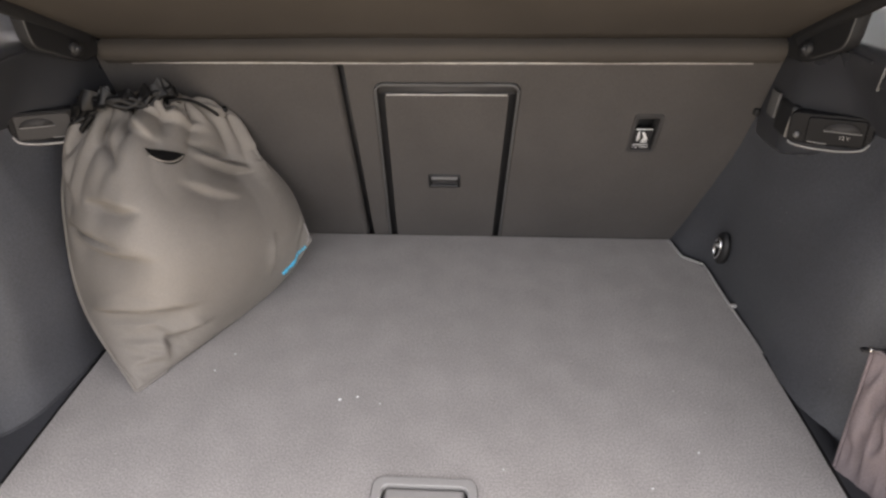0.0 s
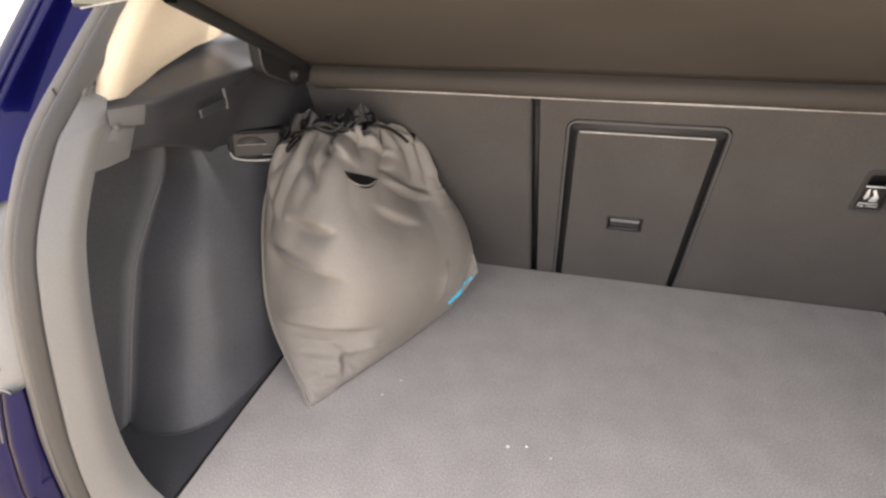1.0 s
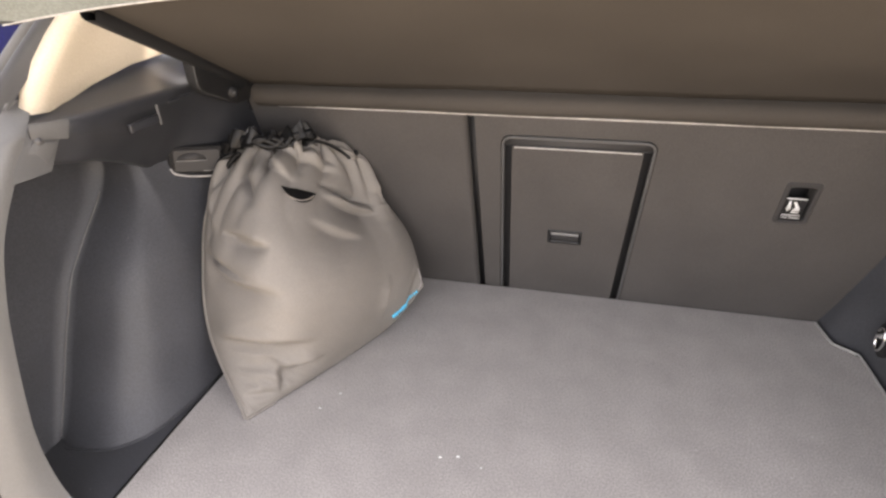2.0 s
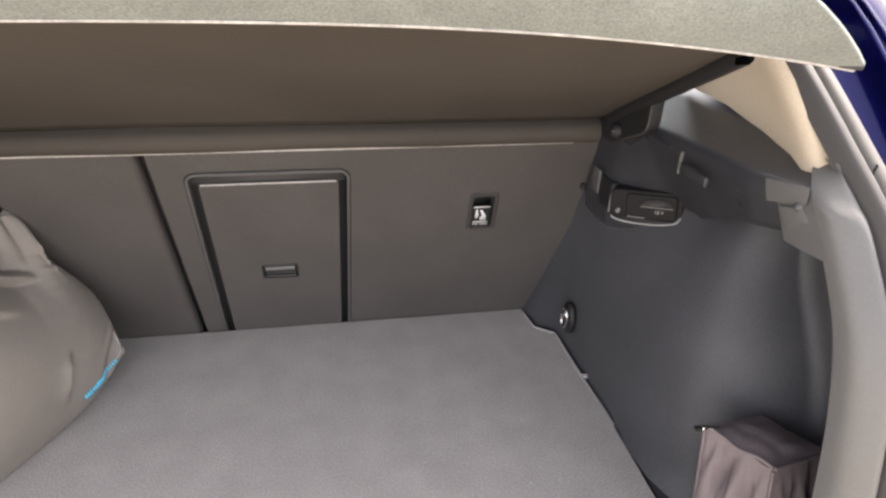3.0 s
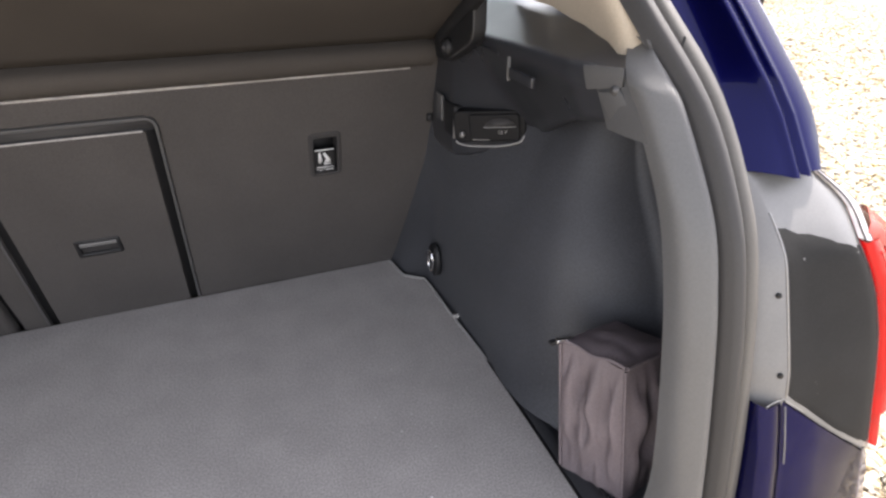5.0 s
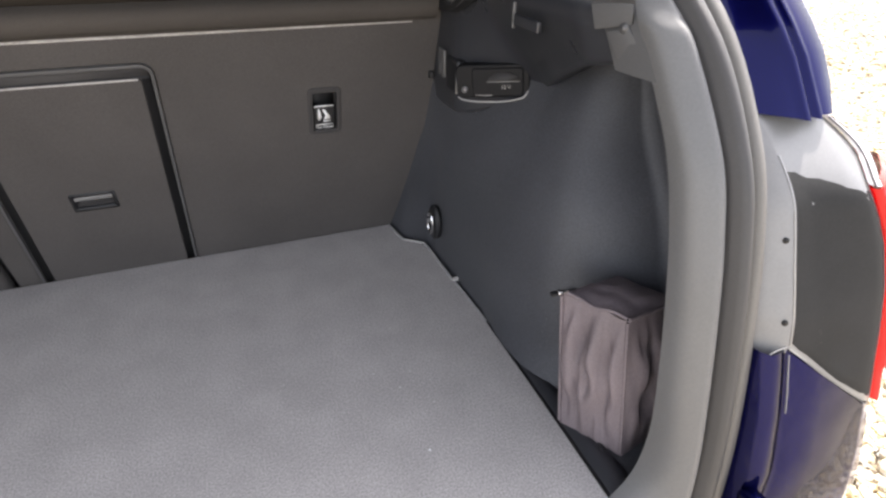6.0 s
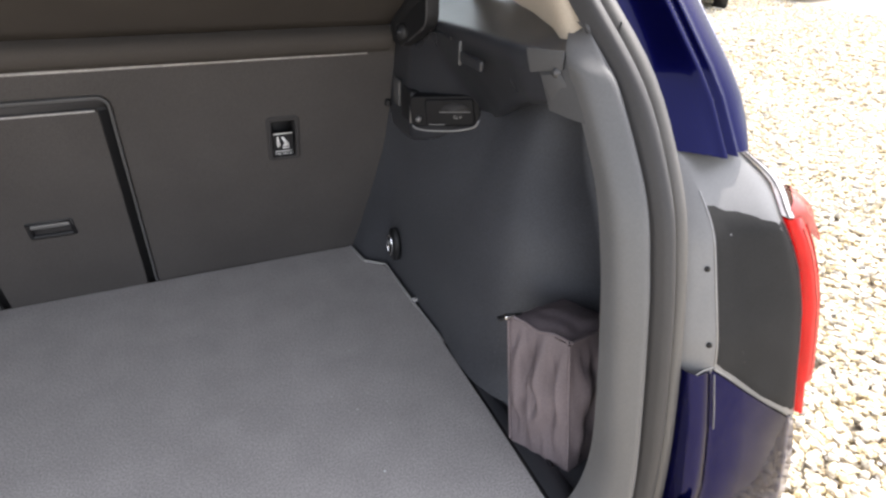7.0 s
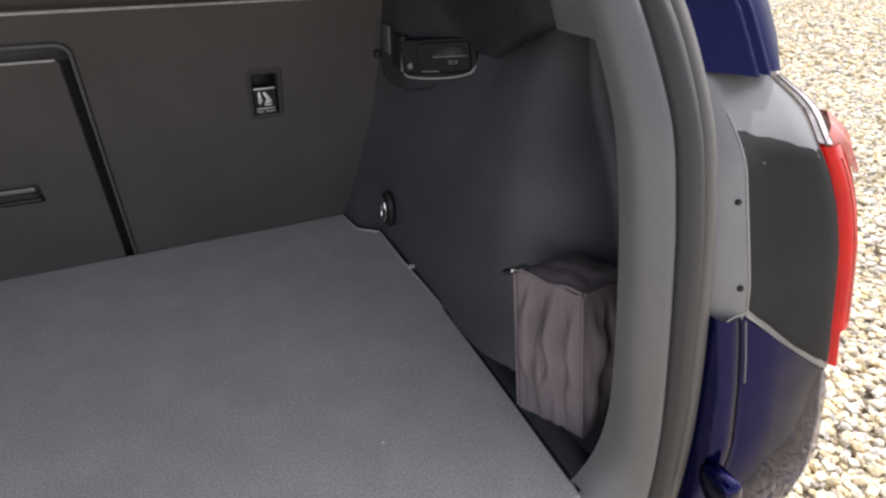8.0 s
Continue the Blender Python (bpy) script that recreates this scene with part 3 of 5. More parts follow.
# Dark tub under and around the floor board, so no light leaks in.
tagged(link("floor", slab([[(-0.84, 0.185), (0.84, 0.185), (0.84, 1.02), (-0.84, 1.02)]], Matrix.Identity(4), FLOOR - 0.05, FLOOR - 0.024), M_PLASTIC, False), "black plastic tray under the boot floor", "floor", kind="structure")

# ---- rear seat back ----
UP = Vector((0, -0.2886, 0.9574))
SEAT = Matrix.Translation((0, 0.933, FLOOR)) @ Matrix(((1, 0, 0, 0), (0, UP.y, -0.9574, 0), (0, UP.z, -0.2886, 0), (0, 0, 0, 1)))
seat = thing("rear_seat_back", (0, 0.95, FLOOR), "upright rear seat back covered in dark grey carpet", "seat")
TOP = 0.463
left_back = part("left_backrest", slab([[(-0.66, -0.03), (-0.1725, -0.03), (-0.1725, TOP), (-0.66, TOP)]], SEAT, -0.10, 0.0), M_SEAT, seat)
modify(left_back, bevel=0.010, seg=4)
DX0, DX1, DTOP = -0.094, 0.134, 0.383       # the hatch leans a little to one side


def tapered(loop):
    return [(x - (0.040 if x > 0 else 0.028) * (DTOP - h), h) for x, h in loop]


notch = tapered(rrect(DX0 - 0.0165, -0.03, DX1 + 0.0165, DTOP + 0.024, 0.018, top_only=True))
outline = [(-0.1575, -0.03), notch[-1], *[p for p in notch[::-1] if p not in (notch[-1], notch[0])], notch[0], (0.66, -0.03), (0.66, TOP), (-0.1575, TOP)]
TX0, TX1, TH0, TH1 = 0.366, 0.412, 0.257, 0.339
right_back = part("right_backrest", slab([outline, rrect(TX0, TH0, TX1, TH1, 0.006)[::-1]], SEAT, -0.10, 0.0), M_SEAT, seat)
modify(right_back, bevel=0.004, seg=3)
part("split_gap", slab([[(-0.174, -0.03), (-0.156, -0.03), (-0.156, TOP), (-0.174, TOP)]], SEAT, -0.10, -0.022), M_BLACK, seat)
# frame lip round the load-through hatch
lip_out, lip_in = tapered(rrect(DX0 - 0.016, -0.02, DX1 + 0.016, DTOP + 0.0235, 0.018, top_only=True)), tapered(rrect(DX0 - 0.0115, -0.02, DX1 + 0.0115, DTOP + 0.0185, 0.013, top_only=True))
arch_loop = lip_out[1:-1] + [lip_out[-1]] + [lip_in[-1]] + lip_in[1:-1][::-1] + [lip_in[0]] + [lip_out[0]]
# lighter grey than the channel, to put the highlight along its top into the colour
hatch_frame = part("hatch_frame", slab([arch_loop], SEAT, -0.012, 0.004), M_MID, seat, "grey plastic hatch frame")
modify(hatch_frame, bevel=0.0014)
part("hatch_channel", slab([tapered(rrect(DX0 - 0.0115, -0.02, DX1 + 0.0115, DTOP + 0.0185, 0.013, top_only=True))], SEAT, -0.03, -0.005), M_BEZEL, seat)
HX0, HX1, HH0, HH1 = -0.019, 0.041, 0.158, 0.188
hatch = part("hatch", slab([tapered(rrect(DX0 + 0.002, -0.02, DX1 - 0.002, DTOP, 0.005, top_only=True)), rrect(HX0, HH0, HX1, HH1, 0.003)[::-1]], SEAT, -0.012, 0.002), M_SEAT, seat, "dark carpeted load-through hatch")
modify(hatch, bevel=0.002)
part("hatch_gap", slab([tapered(rrect(DX0 - 0.009, -0.02, DX1 + 0.0105, DTOP + 0.001, 0.005, top_only=True))], SEAT, -0.0048, -0.0040), M_BLACK, seat)
part("hatch_edge", tube([SEAT @ Vector(p) for p in ((DX0 + 0.006, DTOP - 0.0005, 0.001), (0.0, DTOP, 0.0012), (DX1 - 0.006, DTOP - 0.0005, 0.001))], 0.0016, 6, 8), M_PIPING, hatch)
part("latch_bezel", slab([rrect(HX0 - 0.003, HH0 - 0.003, HX1 + 0.003, HH1 + 0.003, 0.004), rrect(HX0 + 0.002, HH0 + 0.002, HX1 - 0.002, HH1 - 0.002, 0.003)[::-1]], SEAT, -0.010, 0.0035), M_BLACK, hatch)
part("latch_well", slab([rrect(HX0, HH0, HX1, HH1, 0.003)], SEAT, -0.0115, -0.009), M_BLACK, hatch)
for k, h in enumerate((HH1 - 0.0075, HH1 - 0.0150, HH1 - 0.0205, HH1 - 0.0255)):
    w = 0.0034 if k == 0 else 0.0014
    part("latch_bar", block(HX0 + 0.003, h - w, -0.009, HX1 - 0.003, h + w, 0.0040 if k == 0 else -0.002, 0.0008, SEAT), M_SATIN if k == 0 else M_BEZEL, hatch, "satin grey latch bar" if k == 0 else "dark latch rib")
# tether pocket
pocket = part("tether_pocket", slab([rrect(TX0 - 0.004, TH0 - 0.004, TX1 + 0.004, TH1 + 0.004, 0.008), rrect(TX0 + 0.004, TH0 + 0.003, TX1 - 0.003, TH1 - 0.006, 0.003)[::-1]], SEAT, -0.03, 0.002), M_BEZEL, seat, "dark plastic child seat anchor pocket")
modify(pocket, bevel=0.002)
part("pocket_back", slab([rrect(TX0, TH0, TX1, TH1, 0.004)], SEAT, -0.034, -0.030), M_BLACK, pocket)
part("label_plate", block(TX0 + 0.005, TH0 + 0.003, -0.010, TX1 - 0.006, TH0 + 0.049, -0.004, 0.001, SEAT), M_BLACK, pocket, "black label with white anchor symbol")
tl = lambda x, h, d=-0.0037: SEAT @ Matrix.Translation((x, h, d))
part("label_line", block(TX0 + 0.0065, TH0 + 0.0475, -0.004, TX1 - 0.0075, TH0 + 0.0497, -0.003, 0.0, SEAT), M_WHITE, pocket)
part("label_line", block(TX0 + 0.0085, TH0 + 0.0115, -0.004, TX1 - 0.0095, TH0 + 0.0130, -0.0034, 0.0, SEAT), M_WHITE, pocket)
lettering("label_text", "Top Tether", 0.0064, tl((TX0 + TX1) / 2 - 0.0005, TH0 + 0.0070, -0.0036), M_WHITE, pocket)
# seat symbol: backrest, cushion, anchor arrow
symbol = [[(-0.012, 0.012), (-0.009, 0.014), (-0.005, -0.004), (-0.010, -0.010), (-0.013, -0.006)], [(-0.004, 0.011), (0.001, 0.012), (0.011, -0.002), (0.012, -0.008), (-0.002, -0.008), (0.003, -0.001)], [(-0.002, -0.010), (0.012, -0.010), (0.012, -0.0125), (-0.002, -0.0125)]]
for shape in symbol:
    part("symbol", slab([[(0.0115 + 0.0005 + TX0 + 0.0105 + x * 0.85, TH0 + 0.030 + y) for x, y in shape]], SEAT, -0.004, -0.0032), M_WHITE, pocket)

# ---- parcel shelf, tipped up ----
shelf = thing("parcel_shelf", (0, 0.78, 1.13), "dark brown-grey parcel shelf tipped up above the seat back", "parcel shelf")
beam_profile = [(0.86, 1.132), (0.806, 1.131), (0.786, 1.133), (0.774, 1.140), (0.768, 1.150), (0.768, 1.158), (0.774, 1.166), (0.784, 1.170), (0.792, 1.176), (0.80, 1.19), (0.86, 1.20)]
xs = [-0.56 + i * 1.12 / 40 for i in range(41)]
part("front_beam", grid([[(x, y + 0.002 * noise.noise((x * 9, y * 20, 3)), z + 0.0025 * noise.noise((x * 7, 1, z * 20))) for y, z in beam_profile] for x in xs]), M_SHELF, shelf, "rounded padded front edge")
part("beam_piping", tube([(-0.53, 0.806, 1.127), (0, 0.804, 1.127), (0.53, 0.806, 1.127)], 0.0022, 6, 40), M_PIPING, shelf, "thin pale piping")


def rear_edge(x):
    return 1.364 - 0.042 * (abs(x) / 0.657) ** 2.4


board_rows = []
for i in range(15):
    f = i / 14
    y = 0.785 - f * (0.785 - 0.432)
    w = 0.574 - 0.034 * f
    board_rows.append([(w * s, y, 1.172 + (rear_edge(w * s) - 1.172) * (f ** 0.96) + 0.002 * noise.noise((w * s * 4, y * 5, 2))) for s in [-1 + j / 15 for j in range(31)]])
modify(part("board", grid(board_rows), M_SHELF, shelf), solid=0.014, offset=1.0)
for s in (1, -1):
    rail = []
    for k in range(13):
        f = k / 12
        x, y = 0.574 - 0.034 * f, 0.765 - f * (0.765 - 0.440)
        z = 1.172 + (rear_edge(x) - 1.172) * ((0.785 - y) / 0.353) ** 0.96
        d = 0.013 + 0.012 * max(0, 1 - f * 5)
        rail.append([(s * (x - 0.014), y, z - 0.001), (s * (x - 0.012), y, z - d), (s * (x + 0.004), y, z - d), (s * (x + 0.008), y, z - d + 0.004), (s * (x + 0.008), y, z + 0.012), (s * (x - 0.014), y, z + 0.014)])
    part("side_rail", grid(rail, close_v=True), M_BLACK, shelf, "black plastic side rail")
    pivot = part("pivot", cylinder((s * 0.558, 0.712, 1.174), (s, 0, 0), 0.012, 0.018, 16, 0.003), M_BLACK, shelf, "black hinge pin")
    part("pivot_pin", cylinder((s * 0.551, 0.708, 1.175), (s, -0.6, 0.3), 0.005, 0.010, 12, 0.002), M_PLASTIC, pivot)
    part("flap_tab", block(s * 0.634, 0.428, 1.317, s * 0.664, 0.440, 1.326, 0.003), M_BLACK, shelf)
    plate = [(0.632, 1.250), (0.631, 1.210), (0.635, 1.197), (0.645, 1.189), (0.662, 1.181), (0.700, 1.163), (0.730, 1.150), (0.765, 1.148), (0.775, 1.165), (0.775, 1.19)]
    cheek = part("hinge_cheek", slab([plate], Matrix(((0, 0, s, 0), (1, 0, 0, 0), (0, 1, 0, 0), (0, 0, 0, 1))), 0.560, 0.580), M_BLACK, shelf, "black rounded hinge plate")
    modify(cheek, bevel=0.003)
    # thin lighter tube that paints the highlight on the hinge plate's edge
    part("cheek_glint", tube([(s * 0.5605, y - 0.0005, z) for y, z in plate[:6]], 0.0008, 6, 16), M_MID, cheek)
# fleece-faced rear flap, wider than the board
flap_rows = []
for i in range(11):
    f = i / 10
    half_w = 0.657 - 0.25 * f
    row = []
    for j in range(49):
        u = -1 + j / 24
        x = half_w * u
        corner = 0.012 * max(0, (abs(u) - 0.93) / 0.07) ** 2 * (1 - f)
        y = 0.434 - 0.065 * f - 0.018 * math.sin(math.pi * min(1, f * 1.3)) + 0.003 * noise.noise((x * 6, f * 2, 5))
        row.append((x, y - corner, rear_edge(x) - 0.004 + 0.11 * f + corner * 0.6))
    flap_rows.append(row)
modify(part("rear_flap", grid(flap_rows), M_FLEECE, shelf, "grey-green fleece rear flap"), solid=0.007, offset=0.0, bevel=0.002)
part("flap_hem", tube([(0.654 * (-1 + j / 12), 0.4290, rear_edge(0.654 * (-1 + j / 12)) - 0.0055) for j in range(25)], 0.0013, 6, 60), M_PIPING, shelf, "pale stitched hem")


# ---- side trims ----
PLAN = [(0.508, 0.975), (0.520, 0.930), (0.531, 0.871), (0.567, 0.843), (0.570, 0.795), (0.572, 0.755), (0.575, 0.70), (0.579, 0.60), (0.583, 0.555), (0.592, 0.500), (0.602, 0.447), (0.614, 0.398), (0.635, 0.366), (0.658, 0.348), (0.690, 0.338),
        (0.742, 0.333), (0.744, 0.315), (0.744, 0.275), (0.738, 0.245), (0.71, 0.225), (0.66, 0.218)]
PLAN = PLAN[:7] + [(p[0], p[1]) for p in smooth_path(PLAN[7:16], 24)] + PLAN[16:]
SEAM = 31        # where the wheel arch meets the outer wall


def wall_point(i, z, soft=0.0):
    """soft: how far the arch's rear face is drawn out into one broad curve, as it is on the right."""
    x, y = PLAN[i]
    h = max(0.0, z - FLOOR)
    if 7 <= i <= SEAM:
        u = (i - 7) / (SEAM - 7)
        x += soft * (0.579 + 0.163 * u ** 2.8 - x)
        y += soft * (0.600 - 0.300 * u ** 0.9 - y)
    if i < 7:
        x = x + (0.575 - x) * min(1, h / 0.25) * 0.9
    lift = lerp(h, [0, 0.08, 0.16, 0.23, 0.29, 0.33, 0.45], [0, 0.046, 0.092, 0.130, 0.190, 0.235, 0.30]) * (1 - 0.35 * soft)
    out = lerp(h, [0, 0.12, 0.24, 0.33, 0.42], [0, 0.004, 0.030, 0.075, 0.12])
    if i < 8:
        x += out * lerp(i, [3, 4, 5, 6, 7], [0, 0.17, 0.38, 0.8, 1.0])
    elif i <= SEAM:
        # the arch's section, drawn together as its rear face rolls forward over the wheel
        (ax, ay), (sx, sy) = PLAN[7], (PLAN[SEAM][0], PLAN[SEAM][1] - 0.033 * soft)
        u, v = (x - ax) / (sx - ax), (y - ay) / (sy - ay)
        x = ax + out + u * (sx - ax - out)
        y = ay + v * (min(sy + lift, ay - 0.01) - ay)
        foot = 0.016 * math.exp(-h / 0.014) * min(1, (i - 7) / 8) * (i < SEAM)      # soft fillet at its foot
        x, y = x - foot * (1 - u), y - foot
    else:
        end = 0.245 + lerp(h, [0, 0.25, 0.5], [0, 0.05, 0.16])
        near = min(PLAN[SEAM][1] - 0.033 * soft + lift, PLAN[7][1] - 0.01)
        y = near + (y - PLAN[SEAM][1]) / (0.245 - PLAN[SEAM][1]) * (end - near)
    return x, y, z


def band_low(y):
    return lerp(y, [0.33, 0.37, 0.42, 0.475, 0.53, 0.58, 0.63, 0.665, 0.70, 0.73, 0.76, 0.95], [1.168, 1.158, 1.145, 1.130, 1.106, 1.082, 1.055, 1.033, 1.009, 0.996, 0.992, 0.99])


def band_x(y):
    return lerp(y, [0.36, 0.404, 0.446, 0.50, 0.70, 0.84, 0.95], [0.620, 0.606, 0.591, 0.590, 0.580, 0.574, 0.570])


def band_tuck(y):
    """How far the band's lower edge is drawn outboard."""
    return lerp(y, [0.36, 0.42, 0.475, 0.53, 0.58, 0.63, 0.66, 0.70, 0.74], [0.0, 0.012, 0.026, 0.046, 0.068, 0.086, 0.090, 0.050, 0.004])


def band_top(y):
    return lerp(y, [0.34, 0.42, 0.55, 0.71, 0.95], [1.208, 1.206, 1.203, 1.196, 1.19])


def side_trim(side):
    def fin(bm):
        if side > 0:
            return bm
        c = mirrored(bm)
        bm.free()
        return c

    trim = thing("side_trim", (side * 0.65, 0.55, FLOOR), "dark felt boot side trim over the wheel arch with a plastic upper ledge", "car trim", "boot side trims")
    zs = [FLOOR - 0.03, FLOOR - 0.005, FLOOR + 0.004] + [FLOOR + 0.02 + i * 0.43 / 16 for i in range(17)]
    part("arch_lining", fin(grid([[wall_point(i, z, 0.8 if side > 0 else 0.0) for i in range(len(PLAN))] for z in zs])), M_FELT, trim, "dark felt wheel arch lining")
    if side < 0:
        part("arch_seam", fin(tube([Vector(wall_point(SEAM, FLOOR + 0.005 + 0.03 * k)) + Vector((-0.001, -0.001, 0)) for k in range(12)], 0.0016, 6, 24)), M_GREY, trim)
    if side < 0:
        part("base_seam", fin(tube([Vector(wall_point(k, FLOOR + 0.001)) + Vector((-0.001, -0.001, 0)) for k in range(12, SEAM + 1)], 0.0014, 6, 30)), M_FELT, trim)
    if side > 0:
        part("foot_strip", fin(grid([[(fx, y, FLOOR - 0.004), (fx + 0.002, y, FLOOR + 0.05 * w), (fx + w * 0.6, y, FLOOR + 0.08 * w), (fx + w, y, FLOOR + 0.12 * w), (fx + w + 0.002, y, FLOOR - 0.004)] for y in [0.215 + 0.0195 * k for k in range(21)] for fx in [lerp(y, [0.2, 0.4, 0.58, 0.66], [0.5755, 0.577, 0.5755, 0.571])] for w in [lerp(y, [0.22, 0.45, 0.60], [0.038, 0.020, 0.001])]])), M_PLASTIC, trim, "dark plastic strip along the floor")
    part("tray", fin(slab([[(0.577, 0.205), (0.577, 0.58), (0.60, 0.50), (0.76, 0.42), (0.76, 0.205)]], Matrix.Identity(4), FLOOR - 0.02, FLOOR)), M_FELT, trim, smooth=False)
    # upper plastic band, folded under at its lower edge and over into the sill
    rows = []
    for i in range(41):
        y = 0.372 + i * (0.94 - 0.372) / 40
        x, lo, hi = band_x(y), band_low(y), band_top(y)
        k = band_tuck(y)
        rows.append([(x + k + lerp(y, [0.34, 0.40], [0.06, 0.15]), y, lo + 0.03), (x + k + 0.04, y, lo + 0.008), (x + k + 0.012, y, lo + 0.001), (x + k + 0.004, y, lo + 0.002), (x + k, y, lo + 0.008), (x + k * 0.72 - 0.001, y, lo + (hi - lo) * 0.30), (x + k * 0.30, y, lo + (hi - lo) * 0.6), (x + k * 0.06, y, hi - 0.022), (x, y, hi - 0.008), (x + 0.003, y, hi - 0.002), (x + 0.010, y, hi + 0.001),
                     (x + lerp(y, [0.37, 0.42], [0.03, 0.045]), y, hi + 0.010), (x + lerp(y, [0.37, 0.42], [0.044, 0.075]), y, hi + 0.020 + 0.02 * max(0, y - 0.4)), (x + lerp(y, [0.37, 0.42, 0.5], [0.046, 0.080, 0.12]), y, hi + 0.026 + 0.02 * max(0, y - 0.4)), (x + lerp(y, [0.37, 0.42, 0.5, 0.6], [0.047, 0.085, 0.14, 0.20]), y, hi + 0.03)])
    part("upper_band", fin(grid(rows)), M_PLASTIC, trim, "dark plastic band and sill")
    # folding lamp and socket unit
    B = lambda y0, y1, z0, z1, d0, d1, bv=0.002: fin(block(band_x((y0 + y1) / 2) - d1, y0, z0, band_x((y0 + y1) / 2) - d0, y1, z1, bv))
    # the unit faces inboard and rearward: local x along it towards the rear, y up, z out of the face
    ex = Vector((0.080, -0.060, 0.011)).normalized()
    ez = ex.cross(Vector((0, 0, 1))).normalized() * -1
    ez = ez if ez.y < 0 else -ez
    ey = ez.cross(ex)
    L = Matrix.Translation((0.573, 0.712, 1.052)) @ Matrix(((ex.x, ey.x, ez.x, 0), (ex.y, ey.y, ez.y, 0), (ex.z, ey.z, ez.z, 0), (0, 0, 0, 1)))
    unit = part("lamp_unit", fin(slab([rrect(-0.004, -0.022, 0.108, 0.027, 0.010)], L, -0.05, 0.002)), M_UNIT, trim, "black lamp and socket unit with a pale lower lip")
    modify(unit, bevel=0.003)
    # left lip and cover take paler materials, colouring in that side's stronger light
    part("lip", fin(tube([L @ Vector(p) for p in ((-0.001, -0.019, 0.004), (0.006, -0.023, 0.006), (0.03, -0.026, 0.008), (0.07, -0.026, 0.008), (0.098, -0.021, 0.006), (0.106, -0.012, 0.003))], 0.0017, 8, 26)), M_PIPING if side < 0 else M_SATIN, unit, "pale lower lip")
    cover = part("socket_cover", fin(slab([rrect(0.022, -0.019, 0.099, 0.022, 0.005)], L, 0.0, 0.006)), M_BEZEL if side < 0 else M_UNIT, unit, "socket cover with a half-round tab")
    modify(cover, bevel=0.002)
    part("cover_tab", fin(slab([[(0.045, 0.004), (0.094, 0.004), (0.090, 0.010), (0.082, 0.015), (0.070, 0.017), (0.058, 0.015), (0.049, 0.010)]], L, 0.004, 0.008)), M_BEZEL, cover)
    part("cover_ridge", fin(tube([L @ Vector(p) for p in ((0.045, 0.0035, 0.009), (0.070, 0.0035, 0.0095), (0.094, 0.0035, 0.009))], 0.0007, 6, 8)), M_SATIN, cover)
    part("cover_ridge", fin(tube([L @ Vector(p) for p in ((0.026, -0.0165, 0.006), (0.040, -0.0170, 0.0065), (0.052, -0.0170, 0.006))], 0.0008, 6, 8)), M_SATIN, cover)
    if side > 0:
        lettering("socket_text", "12 V", 0.0075, L @ Matrix.Translation((0.073, -0.0055, 0.0064)), M_PIPING, cover)
    part("bracket", fin(block(0.574, 0.724, 1.030, 0.590, 0.770, 1.082, 0.006)), M_BLACK, unit, "black hinged bracket")
    part("bracket_edge", fin(block(0.5725, 0.722, 1.032, 0.576, 0.7255, 1.066, 0.001)), M_SATIN, unit)
    part("bracket_pin", fin(cylinder(L @ Vector((0.010, -0.008, 0.004)), ez, 0.0045, 0.010, 12, 0.001)), M_SATIN, unit)
    # paler on the left too, for the light falling there
    part("catch", B(0.770, 0.797, 1.046, 1.088, 0.001, 0.006, 0.002), M_PALE if side < 0 else M_MID, trim, "pale grey catch")
    # bag hook and slots
    hook = part("bag_hook", B(0.511, 0.570, 1.161, 1.174, 0.0, 0.006, 0.002), M_PLASTIC, trim, "dark plastic bag hook")
    part("hook_stem", B(0.572, 0.575, 1.156, 1.186, 0.0, 0.004, 0.001), M_GREY, hook)
    part("slot", B(0.60, 0.655, 1.182, 1.186, 0.0, 0.0015, 0.0005), M_PLASTIC, trim)
    # shelf rest at the rear end of the band
    def facet(corners, d):
        return fin(grid([[(band_x(corners[a][0]) - d, *corners[a]), (band_x(corners[b][0]) - d, *corners[b])] for a, b in ((0, 1), (3, 2))]))
    rest = modify(part("shelf_rest", facet(((0.428, 1.206), (0.384, 1.211), (0.382, 1.193), (0.420, 1.183)), 0.003), M_MID, trim, "grey shelf rest"), solid=0.004)
    modify(part("rest_tongue", facet(((0.406, 1.183), (0.382, 1.189), (0.362, 1.166), (0.384, 1.154)), 0.004), M_MID, rest), solid=0.004)
    part("rest_screw", fin(cylinder((band_x(0.39) - 0.004, 0.388, 1.189), (1, 0.5, 0), 0.005, 0.012, 12, 0.002)), M_MID, rest)
    part("rest_backing", fin(grid([[(band_x(0.42) + 0.002, depth_at(z) + 0.085, z), (0.606, depth_at(z) + 0.056, z), (0.613, depth_at(z) + 0.030, z)] for z in [1.150 + 0.008 * k for k in range(8)]])), M_MID, rest)
    # lashing eye
    lx, ly, lz = 0.564, 0.789, 0.771
    eye = part("lashing_eye", fin(slab([[(0.024 * math.cos(a), 0.034 * math.sin(a)) for a in [2 * math.pi * k / 20 for k in range(20)]]], Matrix.Translation((lx, ly, lz)) @ Matrix(((0, 0, -1, 0), (-1, 0, 0, 0), (0, 1, 0, 0), (0, 0, 0, 1))), -0.006, 0.003)), M_BLACK, trim, "chrome lashing eye in a black cup")
    part("ring", fin(tube([(lx - 0.008, ly + 0.013 * math.cos(a), lz + 0.021 * math.sin(a)) for a in [0.5 + 1.9 * math.pi * k / 20 for k in range(21)]], 0.0028, 8, 0)), M_CHROME, eye)
